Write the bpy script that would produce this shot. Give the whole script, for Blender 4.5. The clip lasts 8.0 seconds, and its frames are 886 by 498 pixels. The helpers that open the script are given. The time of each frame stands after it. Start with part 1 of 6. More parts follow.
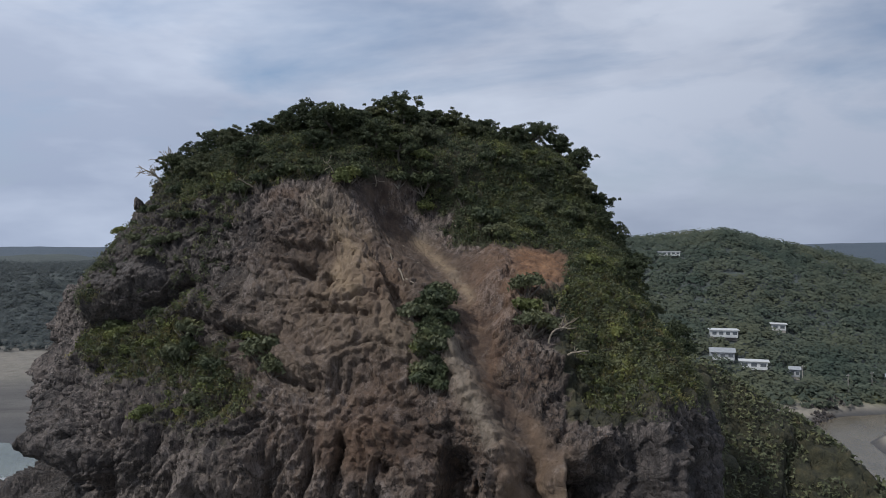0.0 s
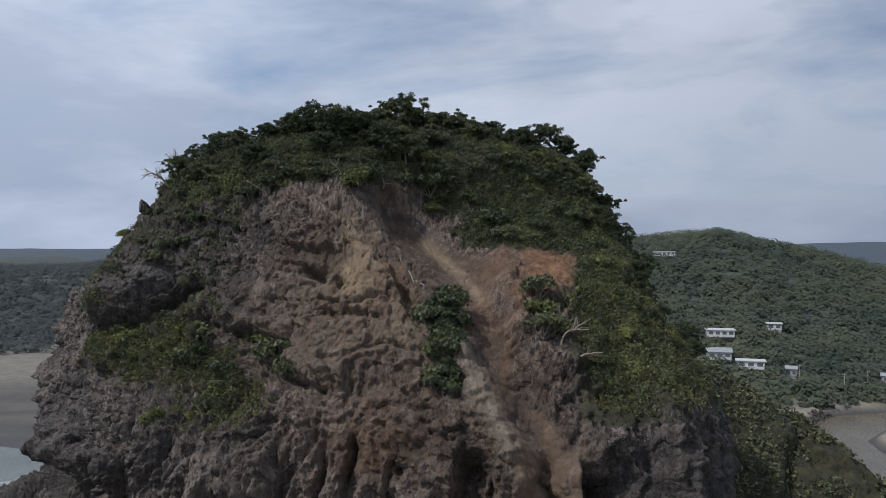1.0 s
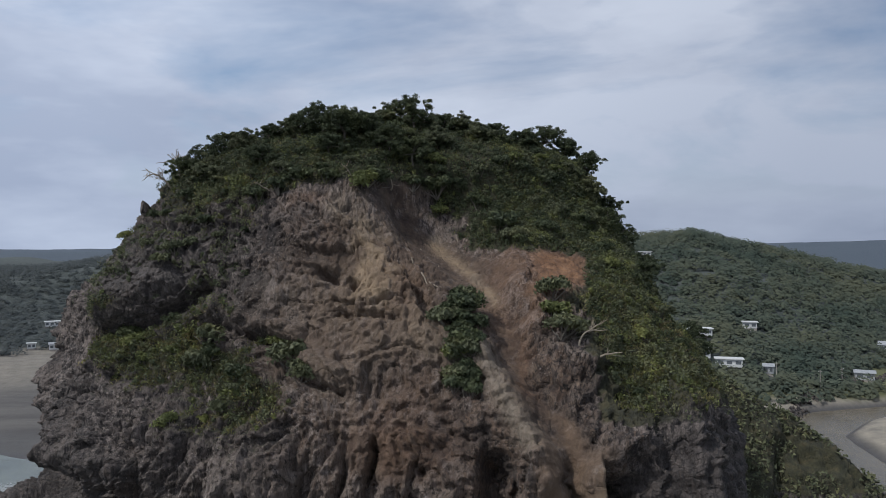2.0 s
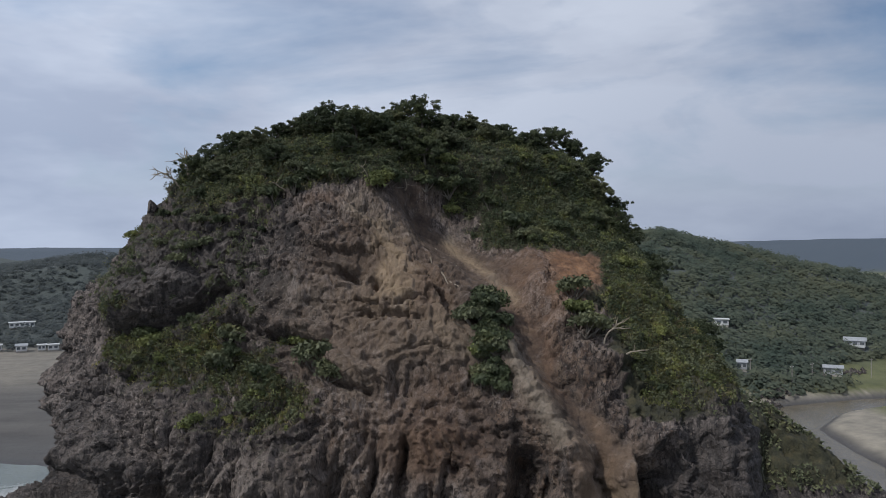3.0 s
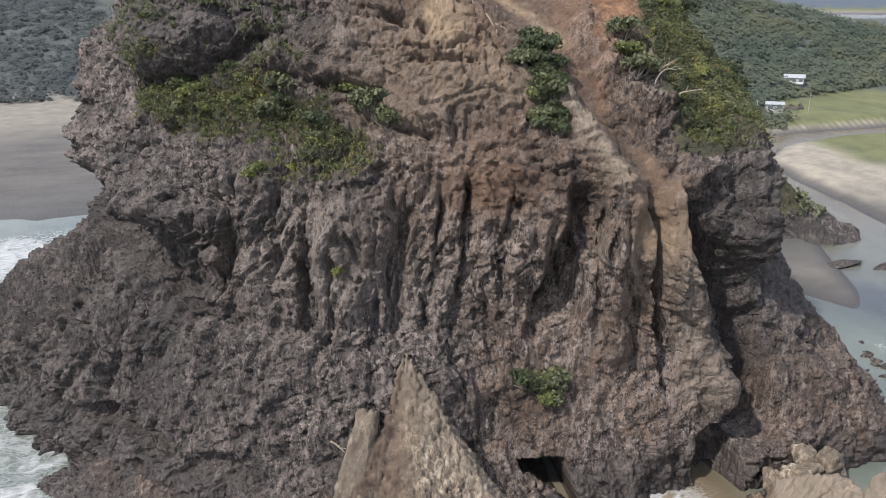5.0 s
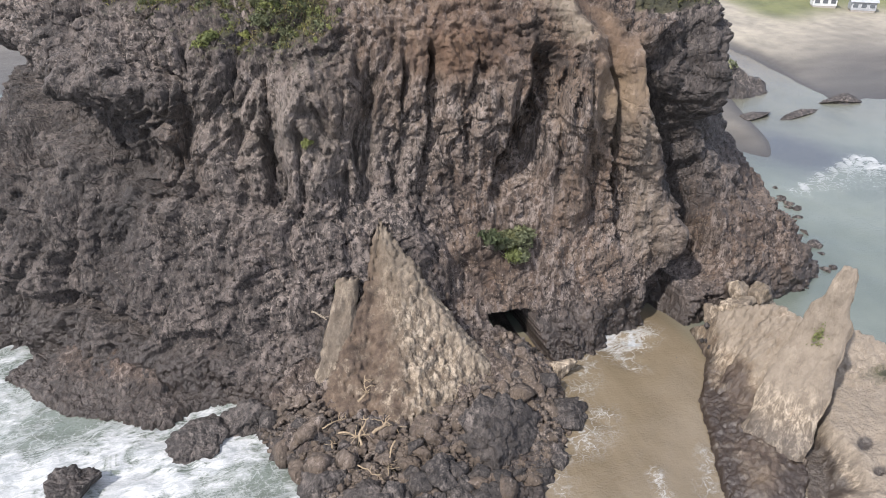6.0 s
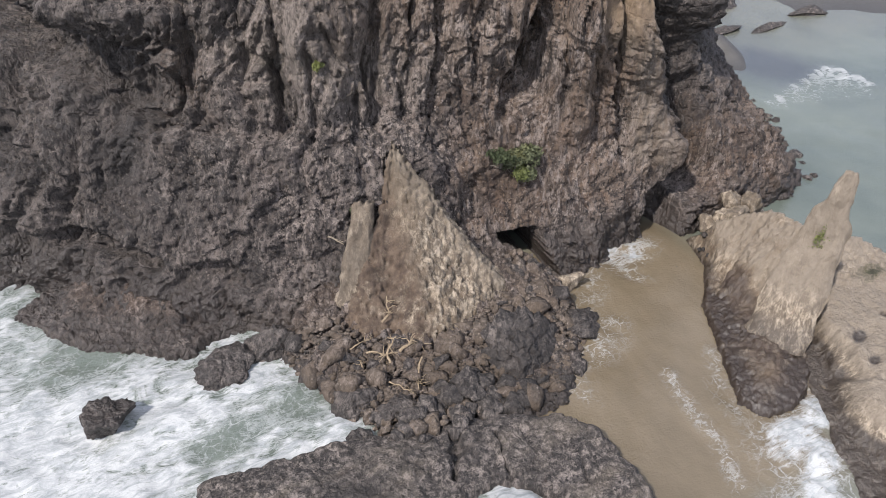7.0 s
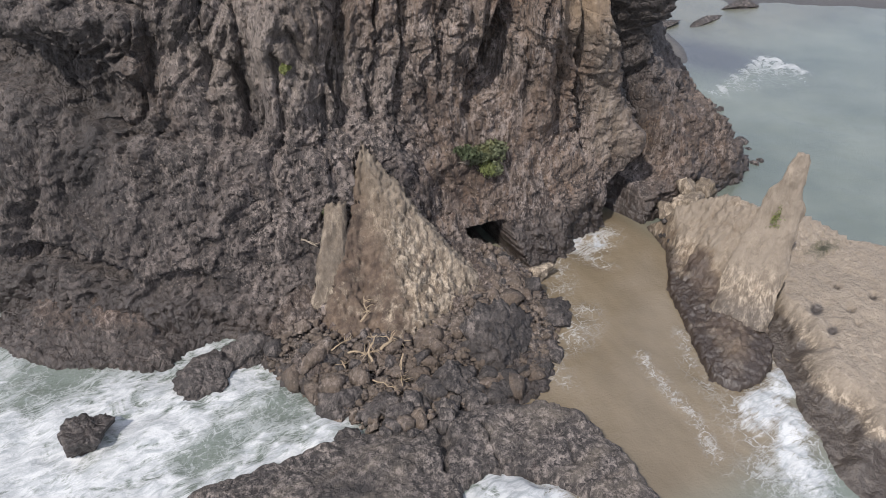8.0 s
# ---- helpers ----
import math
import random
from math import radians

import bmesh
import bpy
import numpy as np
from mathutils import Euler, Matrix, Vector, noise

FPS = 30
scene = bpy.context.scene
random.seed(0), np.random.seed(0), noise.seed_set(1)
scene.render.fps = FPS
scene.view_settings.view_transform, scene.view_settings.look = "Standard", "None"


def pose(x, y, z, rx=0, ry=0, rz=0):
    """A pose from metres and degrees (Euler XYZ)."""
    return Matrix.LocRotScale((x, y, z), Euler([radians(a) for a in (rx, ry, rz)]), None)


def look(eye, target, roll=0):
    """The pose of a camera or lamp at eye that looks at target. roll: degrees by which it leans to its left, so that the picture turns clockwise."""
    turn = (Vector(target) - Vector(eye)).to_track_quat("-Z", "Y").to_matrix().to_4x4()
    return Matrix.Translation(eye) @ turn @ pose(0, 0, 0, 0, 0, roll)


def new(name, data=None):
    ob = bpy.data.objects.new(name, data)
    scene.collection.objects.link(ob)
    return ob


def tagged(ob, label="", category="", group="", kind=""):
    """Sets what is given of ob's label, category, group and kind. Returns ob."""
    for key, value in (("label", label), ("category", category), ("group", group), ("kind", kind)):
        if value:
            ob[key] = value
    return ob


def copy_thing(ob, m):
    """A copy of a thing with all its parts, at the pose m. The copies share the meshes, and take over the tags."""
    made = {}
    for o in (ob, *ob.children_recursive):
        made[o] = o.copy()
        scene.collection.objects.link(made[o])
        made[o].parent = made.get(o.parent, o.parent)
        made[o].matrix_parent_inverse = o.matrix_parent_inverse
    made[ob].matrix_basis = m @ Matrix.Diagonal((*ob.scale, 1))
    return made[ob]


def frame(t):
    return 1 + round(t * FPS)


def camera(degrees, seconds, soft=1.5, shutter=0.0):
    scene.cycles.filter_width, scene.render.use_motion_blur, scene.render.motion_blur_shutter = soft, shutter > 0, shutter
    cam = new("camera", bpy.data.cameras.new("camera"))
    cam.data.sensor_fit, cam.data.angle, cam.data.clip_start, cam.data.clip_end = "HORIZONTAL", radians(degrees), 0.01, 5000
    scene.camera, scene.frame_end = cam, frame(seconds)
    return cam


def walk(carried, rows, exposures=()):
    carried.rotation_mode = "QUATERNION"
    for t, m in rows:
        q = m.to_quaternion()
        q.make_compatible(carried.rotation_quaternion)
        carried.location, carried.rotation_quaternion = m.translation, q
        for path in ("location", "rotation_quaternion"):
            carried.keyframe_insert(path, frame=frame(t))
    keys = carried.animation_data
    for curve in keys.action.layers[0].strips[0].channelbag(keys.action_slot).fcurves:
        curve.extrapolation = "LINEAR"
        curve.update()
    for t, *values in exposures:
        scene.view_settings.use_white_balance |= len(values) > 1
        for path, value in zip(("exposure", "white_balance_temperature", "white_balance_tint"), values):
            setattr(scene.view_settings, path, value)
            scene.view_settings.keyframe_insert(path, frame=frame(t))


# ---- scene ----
cam = camera(62.5, 8.0, soft=0.7)
METRES, EYE, TILT, LEAN, TURN = 50.0, 58.0, 0.0, 0.0, 0.0
ROWS = [
    (0.0, 0.0, 0.0, 0.0, 0.0, 0.0, -0.0),
    (0.5, -0.0126, -0.0001, 0.0013, -0.08, 0.04, 0.11),
    (1.0, -0.0438, -0.0015, 0.0034, -0.6, 0.05, 0.18),
    (1.5, -0.0923, -0.0042, 0.0052, -0.84, 0.06, 0.31),
    (1.7, -0.115, -0.005, 0.0062, -1.5, 0.06, 0.35),
    (2.8, -0.2653, -0.0112, 0.0117, -5.78, -0.04, 0.22),
    (3.0, -0.2968, -0.0133, 0.0119, -5.83, -0.09, 0.31),
    (3.5, -0.3773, -0.019, 0.0108, -5.88, -4.24, 0.55),
    (4.0, -0.4512, -0.019, 0.0151, -5.91, -9.17, 0.68),
    (4.5, -0.5266, -0.0184, 0.0183, -6.76, -14.49, 0.7),
    (4.7, -0.5585, -0.0173, 0.0194, -8.63, -16.66, 0.72),
    (5.8, -0.7415, -0.0021, 0.0253, -18.7, -28.35, 0.27),
    (6.0, -0.7734, 0.0013, 0.0255, -20.26, -30.16, 0.18),
    (6.5, -0.8497, 0.0125, 0.0225, -23.8, -34.73, 0.07),
    (7.0, -0.9222, 0.032, 0.0235, -24.77, -35.83, -0.0),
    (7.5, -0.9732, 0.0393, 0.0234, -26.52, -35.74, -0.08),
    (8.0, -0.9937, 0.0416, 0.0238, -29.93, -35.62, -0.24),
]
walk(cam, [(t, pose(0, 0, EYE, TILT, LEAN, TURN) @ pose(METRES * x, METRES * y, METRES * z, 90 + pitch, roll, yaw)) for t, x, y, z, yaw, pitch, roll in ROWS],
     [(0.0, -0.26, 6150, 10), (1.7, -0.23, 6150, 10), (3.5, -0.24, 6200, 10), (4.1, 0.3, 6300, 10), (4.6, 0.62, 6450, 11), (5.8, 1.16, 6450, 13), (6.5, 0.99, 6450, 13), (8.0, 0.79, 6450, 13)])

# ---- world and sun ----
SUN_AZ, SUN_EL = radians(-118), radians(50)     # behind the camera, to its left
world = bpy.data.worlds.new("world")
scene.world = world
world.use_nodes = True
wt = world.node_tree
wt.nodes.clear()


def wnode(kind, **kw):
    n = wt.nodes.new(kind)
    for k, v in kw.items():
        n.inputs[k].default_value = v
    return n


w_out = wnode("ShaderNodeOutputWorld")
w_bg = wnode("ShaderNodeBackground", Strength=0.1)
w_sky = wt.nodes.new("ShaderNodeTexSky")
w_sky.sky_type, w_sky.sun_disc = "NISHITA", False
w_sky.sun_elevation, w_sky.sun_rotation = SUN_EL, SUN_AZ
w_sky.dust_density = 1.0
w_geo = wt.nodes.new("ShaderNodeTexCoord")
w_map = wnode("ShaderNodeMapping")
w_map.inputs["Scale"].default_value = (1.0, 1.0, 3.2)
w_map.inputs["Rotation"].default_value = (0.25, 0.35, 0.4)
w_n1 = wnode("ShaderNodeTexNoise", Scale=2.1, Detail=6.0, Roughness=0.55, Distortion=0.4)
w_n2 = wnode("ShaderNodeTexNoise", Scale=1.3, Detail=6.0, Roughness=0.55)
w_r1 = wt.nodes.new("ShaderNodeValToRGB")
w_r1.color_ramp.elements[0].position, w_r1.color_ramp.elements[1].position = 0.28, 0.52
w_c = wt.nodes.new("ShaderNodeValToRGB")
w_c.color_ramp.elements[0].position, w_c.color_ramp.elements[0].color = 0.38, (3.7, 4.15, 5.15, 1)
w_c.color_ramp.elements[1].position, w_c.color_ramp.elements[1].color = 0.62, (6.7, 7.1, 7.9, 1)
w_mix = wt.nodes.new("ShaderNodeMixRGB")
wl = wt.links.new
wl(w_geo.outputs["Generated"], w_map.inputs["Vector"])
wl(w_map.outputs[0], w_n1.inputs["Vector"])
wl(w_map.outputs[0], w_n2.inputs["Vector"])
wl(w_n1.outputs[0], w_r1.inputs[0])
wl(w_n2.outputs[0], w_c.inputs[0])
wl(w_sky.outputs[0], w_mix.inputs[1])
wl(w_c.outputs[0], w_mix.inputs[2])
w_sep = wt.nodes.new("ShaderNodeSeparateXYZ")
wl(w_geo.outputs["Generated"], w_sep.inputs[0])
w_low = wt.nodes.new("ShaderNodeValToRGB")
w_low.color_ramp.elements[0].position, w_low.color_ramp.elements[0].color = 0.0, (0.72, 0.75, 0.8, 1)
w_low.color_ramp.elements[1].position, w_low.color_ramp.elements[1].color = 0.3, (1, 1, 1, 1)
wl(w_sep.outputs[2], w_low.inputs[0])
w_bank = wt.nodes.new("ShaderNodeValToRGB")     # cloud closes towards the horizon
w_bank.color_ramp.elements[0].position, w_bank.color_ramp.elements[0].color = 0.05, (1, 1, 1, 1)
w_bank.color_ramp.elements[1].position, w_bank.color_ramp.elements[1].color = 0.26, (0, 0, 0, 1)
wl(w_sep.outputs[2], w_bank.inputs[0])
w_max = wt.nodes.new("ShaderNodeMath")
w_max.operation = "MAXIMUM"
wl(w_r1.outputs[0], w_max.inputs[0])
wl(w_bank.outputs[0], w_max.inputs[1])
wl(w_max.outputs[0], w_mix.inputs[0])
w_dim = wt.nodes.new("ShaderNodeMixRGB")
w_dim.blend_type, w_dim.inputs[0].default_value = "MULTIPLY", 1.0
wl(w_mix.outputs[0], w_dim.inputs[1])
wl(w_low.outputs[0], w_dim.inputs[2])
w_dot = wt.nodes.new("ShaderNodeVectorMath")    # and is brighter towards the sun's side
w_dot.operation = "DOT_PRODUCT"
w_dot.inputs[1].default_value = (math.sin(SUN_AZ) * 0.5, math.cos(SUN_AZ) * 0.5, 0)
wl(w_geo.outputs["Generated"], w_dot.inputs[0])
w_half = wt.nodes.new("ShaderNodeMath")
w_half.inputs[1].default_value = 0.5
wl(w_dot.outputs["Value"], w_half.inputs[0])
w_side = wt.nodes.new("ShaderNodeValToRGB")
w_side.color_ramp.elements[0].position, w_side.color_ramp.elements[0].color = 0.08, (0.9, 0.91, 0.94, 1)
w_side.color_ramp.elements[1].position, w_side.color_ramp.elements[1].color = 0.46, (1.5, 1.49, 1.47, 1)
wl(w_half.outputs[0], w_side.inputs[0])
w_turn = wt.nodes.new("ShaderNodeMixRGB")
w_turn.blend_type, w_turn.inputs[0].default_value = "MULTIPLY", 1.0
wl(w_dim.outputs[0], w_turn.inputs[1])
wl(w_side.outputs[0], w_turn.inputs[2])
wl(w_turn.outputs[0], w_bg.inputs[0])
wl(w_bg.outputs[0], w_out.inputs[0])

sun = new("sun", bpy.data.lights.new("sun", "SUN"))
sun.data.energy, sun.data.angle, sun.data.color = 3.2, radians(1.5), (1.0, 0.95, 0.87)
sun.matrix_world = look((math.sin(SUN_AZ) * 300, math.cos(SUN_AZ) * 300, 300 * math.tan(SUN_EL)), (0, 0, 0))


# ---- noise on arrays of places ----
def lattice(i, j, k, seed):
    h = (i.astype(np.uint32) * np.uint32(374761393) + j.astype(np.uint32) * np.uint32(668265263)
         + k.astype(np.uint32) * np.uint32(2147483647) + np.uint32(seed * 974711 % 4294967291))
    h = (h ^ (h >> np.uint32(13))) * np.uint32(1274126177)
    h = (h ^ (h >> np.uint32(16))) * np.uint32(2246822519)
    return ((h ^ (h >> np.uint32(15))) & np.uint32(65535)).astype(np.float32) / 65535.0


def vnoise(p, seed=0):
    """Smooth noise between -1 and 1 at the places p (n x 3)."""
    f0 = np.floor(p)
    f = (p - f0).astype(np.float32)
    i, j, k = (f0[:, a].astype(np.int64) for a in range(3))
    u = f * f * f * (f * (f * 6 - 15) + 10)
    out = 0
    for a in (0, 1):
        for b in (0, 1):
            for c in (0, 1):
                w = (u[:, 0] if a else 1 - u[:, 0]) * (u[:, 1] if b else 1 - u[:, 1]) * (u[:, 2] if c else 1 - u[:, 2])
                out = out + w * lattice(i + a, j + b, k + c, seed)
    return out * 2 - 1


def fbm(p, octaves=4, seed=0, gain=0.5):
    total, amp, norm = 0, 1.0, 0.0
    for o in range(octaves):
        total = total + amp * vnoise(p * 2.03 ** o + 17.3 * o, seed + o)
        norm += amp
        amp *= gain
    return total / norm * 1.6


def ridged(p, octaves=3, seed=0):
    total, amp = 0, 1.0
    for o in range(octaves):
        total = total + amp * (1 - np.abs(vnoise(p * 2.1 ** o + 7.7 * o, seed + o)) * 2)
        amp *= 0.5
    return total / 1.75


def cells(p, seed=0, power=2):
    """Worley noise (a high power gives angular cells): nearest and second nearest distance, the cell's own number (0 to 1), and a facet: a random tilt across the cell."""
    f0 = np.floor(p)
    i, j, k = (f0[:, a].astype(np.int64) for a in range(3))
    d1 = np.full(len(p), 9.0, np.float32)
    d2, own, facet = d1.copy(), np.zeros(len(p), np.float32), np.zeros(len(p), np.float32)
    for a in (-1, 0, 1):
        for b in (-1, 0, 1):
            for c in (-1, 0, 1):
                q = [p[:, e] - (n + o) - lattice(i + a, j + b, k + c, seed + s) for e, n, o, s in ((0, i, a, 1), (1, j, b, 2), (2, k, c, 3))]
                d = np.sqrt(q[0] ** 2 + q[1] ** 2 + q[2] ** 2) if power == 2 else (np.abs(q[0]) ** power + np.abs(q[1]) ** power + np.abs(q[2]) ** power) ** (1 / power)
                me = lattice(i + a, j + b, k + c, seed + 9)
                tilt = sum(((me * m) % 1.0 - 0.5) * w for m, w in zip((7.31, 19.7, 43.1), q))
                near = d < d1
                d2 = np.where(near, d1, np.minimum(d2, d))
                own, facet = np.where(near, me, own), np.where(near, tilt, facet)
                d1 = np.where(near, d, d1)
    return d1, d2, own, facet


def smooth(a, b, x):
    t = np.clip((x - a) / (b - a), 0, 1)
    return t * t * (3 - 2 * t)


def line_dist(x, z, pts):
    """Distance of the places (x, z) from a broken line, and how far along it they lie (0 to 1)."""
    best, along = np.full(np.shape(x), 1e9), np.zeros(np.shape(x))
    n = len(pts) - 1
    for s in range(n):
        (ax, az), (bx, bz) = pts[s], pts[s + 1]
        ll = (bx - ax) ** 2 + (bz - az) ** 2
        t = np.clip(((x - ax) * (bx - ax) + (z - az) * (bz - az)) / ll, 0, 1)
        d = np.hypot(x - ax - t * (bx - ax), z - az - t * (bz - az))
        along = np.where(d < best, (s + t) / n, along)
        best = np.minimum(best, d)
    return best, along


def spot(x, z, cx, cz, rx, rz, turn=0.0):
    c, s = math.cos(radians(turn)), math.sin(radians(turn))
    u, v = (x - cx) * c + (z - cz) * s, -(x - cx) * s + (z - cz) * c
    return np.exp(-((u / rx) ** 2 + (v / rz) ** 2))


# ---- materials ----
def material(name, rough=0.85):
    m = bpy.data.materials.new(name)
    m.use_nodes = True
    return m, m.node_tree, m.node_tree.nodes["Principled BSDF"]


class Tree:
    """Short forms for wiring a node tree."""

    def __init__(self, nt):
        self.nt = nt
        self.at = nt.nodes.new("ShaderNodeNewGeometry").outputs["Position"]

    def noise(self, scale, detail=4, rough=0.55, stretch=None, distort=0.0):
        n = self.nt.nodes.new("ShaderNodeTexNoise")
        n.inputs["Scale"].default_value, n.inputs["Detail"].default_value = scale, detail
        n.inputs["Roughness"].default_value, n.inputs["Distortion"].default_value = rough, distort
        src = self.at
        if stretch:
            mp = self.nt.nodes.new("ShaderNodeMapping")
            mp.inputs["Scale"].default_value = stretch
            self.nt.links.new(src, mp.inputs[0])
            src = mp.outputs[0]
        self.nt.links.new(src, n.inputs["Vector"])
        return n.outputs[0]

    def voronoi(self, scale, feature="F1", out="Distance", metric="EUCLIDEAN", bend=0.0, stretch=None):
        n = self.nt.nodes.new("ShaderNodeTexVoronoi")
        n.feature = feature
        if feature != "DISTANCE_TO_EDGE":
            n.distance = metric
        n.inputs["Scale"].default_value = scale
        src = self.at
        if bend:
            w = self.nt.nodes.new("ShaderNodeTexNoise")
            w.inputs["Scale"].default_value, w.inputs["Detail"].default_value = scale * 1.1, 4
            self.nt.links.new(src, w.inputs["Vector"])
            a = self.nt.nodes.new("ShaderNodeVectorMath")
            a.operation = "MULTIPLY_ADD"
            a.inputs[1].default_value = (bend, bend, bend)
            self.nt.links.new(w.outputs["Color"], a.inputs[0])
            self.nt.links.new(src, a.inputs[2])
            src = a.outputs[0]
        if stretch:
            mp = self.nt.nodes.new("ShaderNodeMapping")
            mp.inputs["Scale"].default_value = stretch
            mp.inputs["Rotation"].default_value = (0.25, 0.3, 0.5)
            self.nt.links.new(src, mp.inputs[0])
            src = mp.outputs[0]
        self.nt.links.new(src, n.inputs["Vector"])
        return n.outputs[out]

    def attr(self, name):
        n = self.nt.nodes.new("ShaderNodeAttribute")
        n.attribute_name = name
        return n.outputs["Fac"]

    def ramp(self, src, *stops):
        n = self.nt.nodes.new("ShaderNodeValToRGB")
        e = n.color_ramp.elements
        while len(e) < len(stops):
            e.new(0.5)
        for s, (pos, col) in zip(e, stops):
            s.position = pos
            s.color = (*col, 1) if isinstance(col, tuple) else (col, col, col, 1)
        self.nt.links.new(src, n.inputs[0])
        return n.outputs[0]

    def mix(self, fac, a, b, mode="MIX"):
        n = self.nt.nodes.new("ShaderNodeMixRGB")
        n.blend_type = mode
        for slot, v in zip(n.inputs, (fac, a, b)):
            if isinstance(v, bpy.types.NodeSocket):
                self.nt.links.new(v, slot)
            elif isinstance(v, tuple):
                slot.default_value = (*v, 1)
            else:
                slot.default_value = v if slot.type == "VALUE" else (v, v, v, 1)
        return n.outputs[0]

    def maths(self, op, a, b=0.0):
        n = self.nt.nodes.new("ShaderNodeMath")
        n.operation = op
        for slot, v in zip(n.inputs, (a, b)):
            if isinstance(v, bpy.types.NodeSocket):
                self.nt.links.new(v, slot)
            else:
                slot.default_value = v
        return n.outputs[0]

    def random(self, which="Random"):
        n = self.nt.nodes.new("ShaderNodeObjectInfo")
        return n.outputs[which]

    def island(self):
        return self.nt.nodes.new("ShaderNodeNewGeometry").outputs["Random Per Island"]

    def bump(self, src, bsdf, strength, distance, before=None):
        n = self.nt.nodes.new("ShaderNodeBump")
        n.inputs["Strength"].default_value, n.inputs["Distance"].default_value = strength, distance
        self.nt.links.new(src, n.inputs["Height"])
        if before is not None:
            self.nt.links.new(before, n.inputs["Normal"])
        self.nt.links.new(n.outputs[0], bsdf.inputs["Normal"])
        return n.outputs[0]


def rock_material(name, dark, mid, pale, clasts=1.0, cracks=0.65):
    """Broken volcanic conglomerate with fresh soil, turf, spray-wet and darkened zones carried by the mesh's
    attributes.
    """
    m, nt, bsdf = material(name)
    t = Tree(nt)
    warm = t.attr("warm")
    big, fine = t.noise(0.16, 6, 0.65), t.noise(1.9, 8, 0.75, (1.0, 1.0, 0.6))
    grit = t.noise(6.5, 4, 0.7)
    col = t.ramp(big, (0.37, dark), (0.5, mid), (0.65, pale))
    tone = t.noise(0.4, 8, 0.72, (1, 1, 0.6), 0.5)
    earth = t.ramp(tone, (0.42, (mid[0] * 0.42, mid[1] * 0.33, mid[2] * 0.26)), (0.53, (mid[0] * 1.2, mid[1] * 0.95, mid[2] * 0.71)), (0.66, (pale[0] * 1.2, pale[1] * 1.04, pale[2] * 0.83)))
    col = t.mix(t.ramp(t.maths("ADD", warm, t.maths("MULTIPLY", t.noise(0.12, 6, 0.65), 0.9)), (0.56, 0.0), (0.95, 1.0)), col, earth)
    # joints and broken blocks of differing tone
    block = t.voronoi(0.6, "F1", "Color", "CHEBYCHEV", 0.7, (1.0, 1.0, 0.6))
    col = t.mix(t.ramp(block, (0.0, 0.55), (0.4, 0.0)), col, dark)
    col = t.mix(t.ramp(block, (0.66, 0.0), (1.0, 0.5)), col, pale)
    crack = t.maths("MULTIPLY", t.ramp(t.voronoi(0.36, "DISTANCE_TO_EDGE", "Distance", "EUCLIDEAN", 2.2, (1.0, 1.0, 0.9)), (0.0, 1.0), (0.07, 0.0)), t.ramp(t.noise(0.35, 4, 0.6), (0.4, 0.2), (0.55, 1.0)))
    crack = t.maths("MAXIMUM", crack, t.maths("MULTIPLY", t.ramp(t.voronoi(1.3, "DISTANCE_TO_EDGE", "Distance", "EUCLIDEAN", 0.7, (1.0, 1.0, 0.6)), (0.0, 0.9), (0.06, 0.0)), t.ramp(t.noise(0.5, 4, 0.6), (0.46, 0.0), (0.6, 1.0))))
    col = t.mix(t.maths("MULTIPLY", crack, cracks), col, tuple(0.6 * c for c in dark))
    # hanging streaks, pale and black
    face, calm = t.attr("face"), t.attr("calm")
    col = t.mix(t.ramp(face, (0.2, 0.75), (0.46, 0.0)), col, tuple(1.3 * c for c in dark))
    col = t.mix(t.ramp(face, (0.52, 0.0), (0.8, 0.55)), col, t.mix(warm, tuple(1.05 * c for c in pale), (pale[0] * 1.1, pale[1] * 0.97, pale[2] * 0.8)))
    col = t.mix(t.maths("MULTIPLY", calm, 0.6), col, t.ramp(t.noise(0.35, 6, 0.65), (0.4, (mid[0] * 1.15, mid[1] * 0.98, mid[2] * 0.8)), (0.6, (pale[0] * 1.3, pale[1] * 1.17, pale[2] * 0.97))))
    keen = t.maths("MULTIPLY", t.ramp(calm, (0.0, 1.0), (1.0, 0.4)), min(1.0, 0.3 + 1.1 * cracks))
    streak = t.noise(1.3, 8, 0.75, (1.0, 1.0, 0.08), 0.4)
    where = t.ramp(t.noise(0.1, 4, 0.6), (0.38, 0.0), (0.54, 1.0))
    col = t.mix(t.maths("MULTIPLY", t.ramp(streak, (0.46, 0.0), (0.6, 1.0)), where), col, tuple(1.5 * c for c in pale))
    streak2 = t.noise(0.9, 8, 0.75, (1.0, 1.0, 0.2), 0.8)
    col = t.mix(t.ramp(streak2, (0.36, 0.95), (0.47, 0.0)), col, dark)
    stain = t.ramp(t.noise(0.23, 6, 0.7, (1, 1, 0.7), 0.6), (0.6, 0.0), (0.7, 0.5))
    col = t.mix(stain, col, (mid[0] * 0.78, mid[1] * 0.58, mid[2] * 0.5))
    col = t.mix(t.maths("MULTIPLY", t.ramp(fine, (0.41, 1.0), (0.49, 0.0)), keen), col, tuple(0.5 * c for c in dark))
    col = t.mix(t.ramp(t.noise(3.1, 6, 0.7, (1, 1, 0.5)), (0.54, 0.0), (0.66, 0.3)), col, t.mix(warm, tuple(1.25 * c for c in pale), (pale[0] * 1.2, pale[1] * 1.05, pale[2] * 0.86)))
    col = t.mix(t.ramp(grit, (0.57, 0.0), (0.78, 0.3)), col, t.mix(warm, tuple(1.4 * c for c in pale), (pale[0] * 1.25, pale[1] * 1.05, pale[2] * 0.85)))
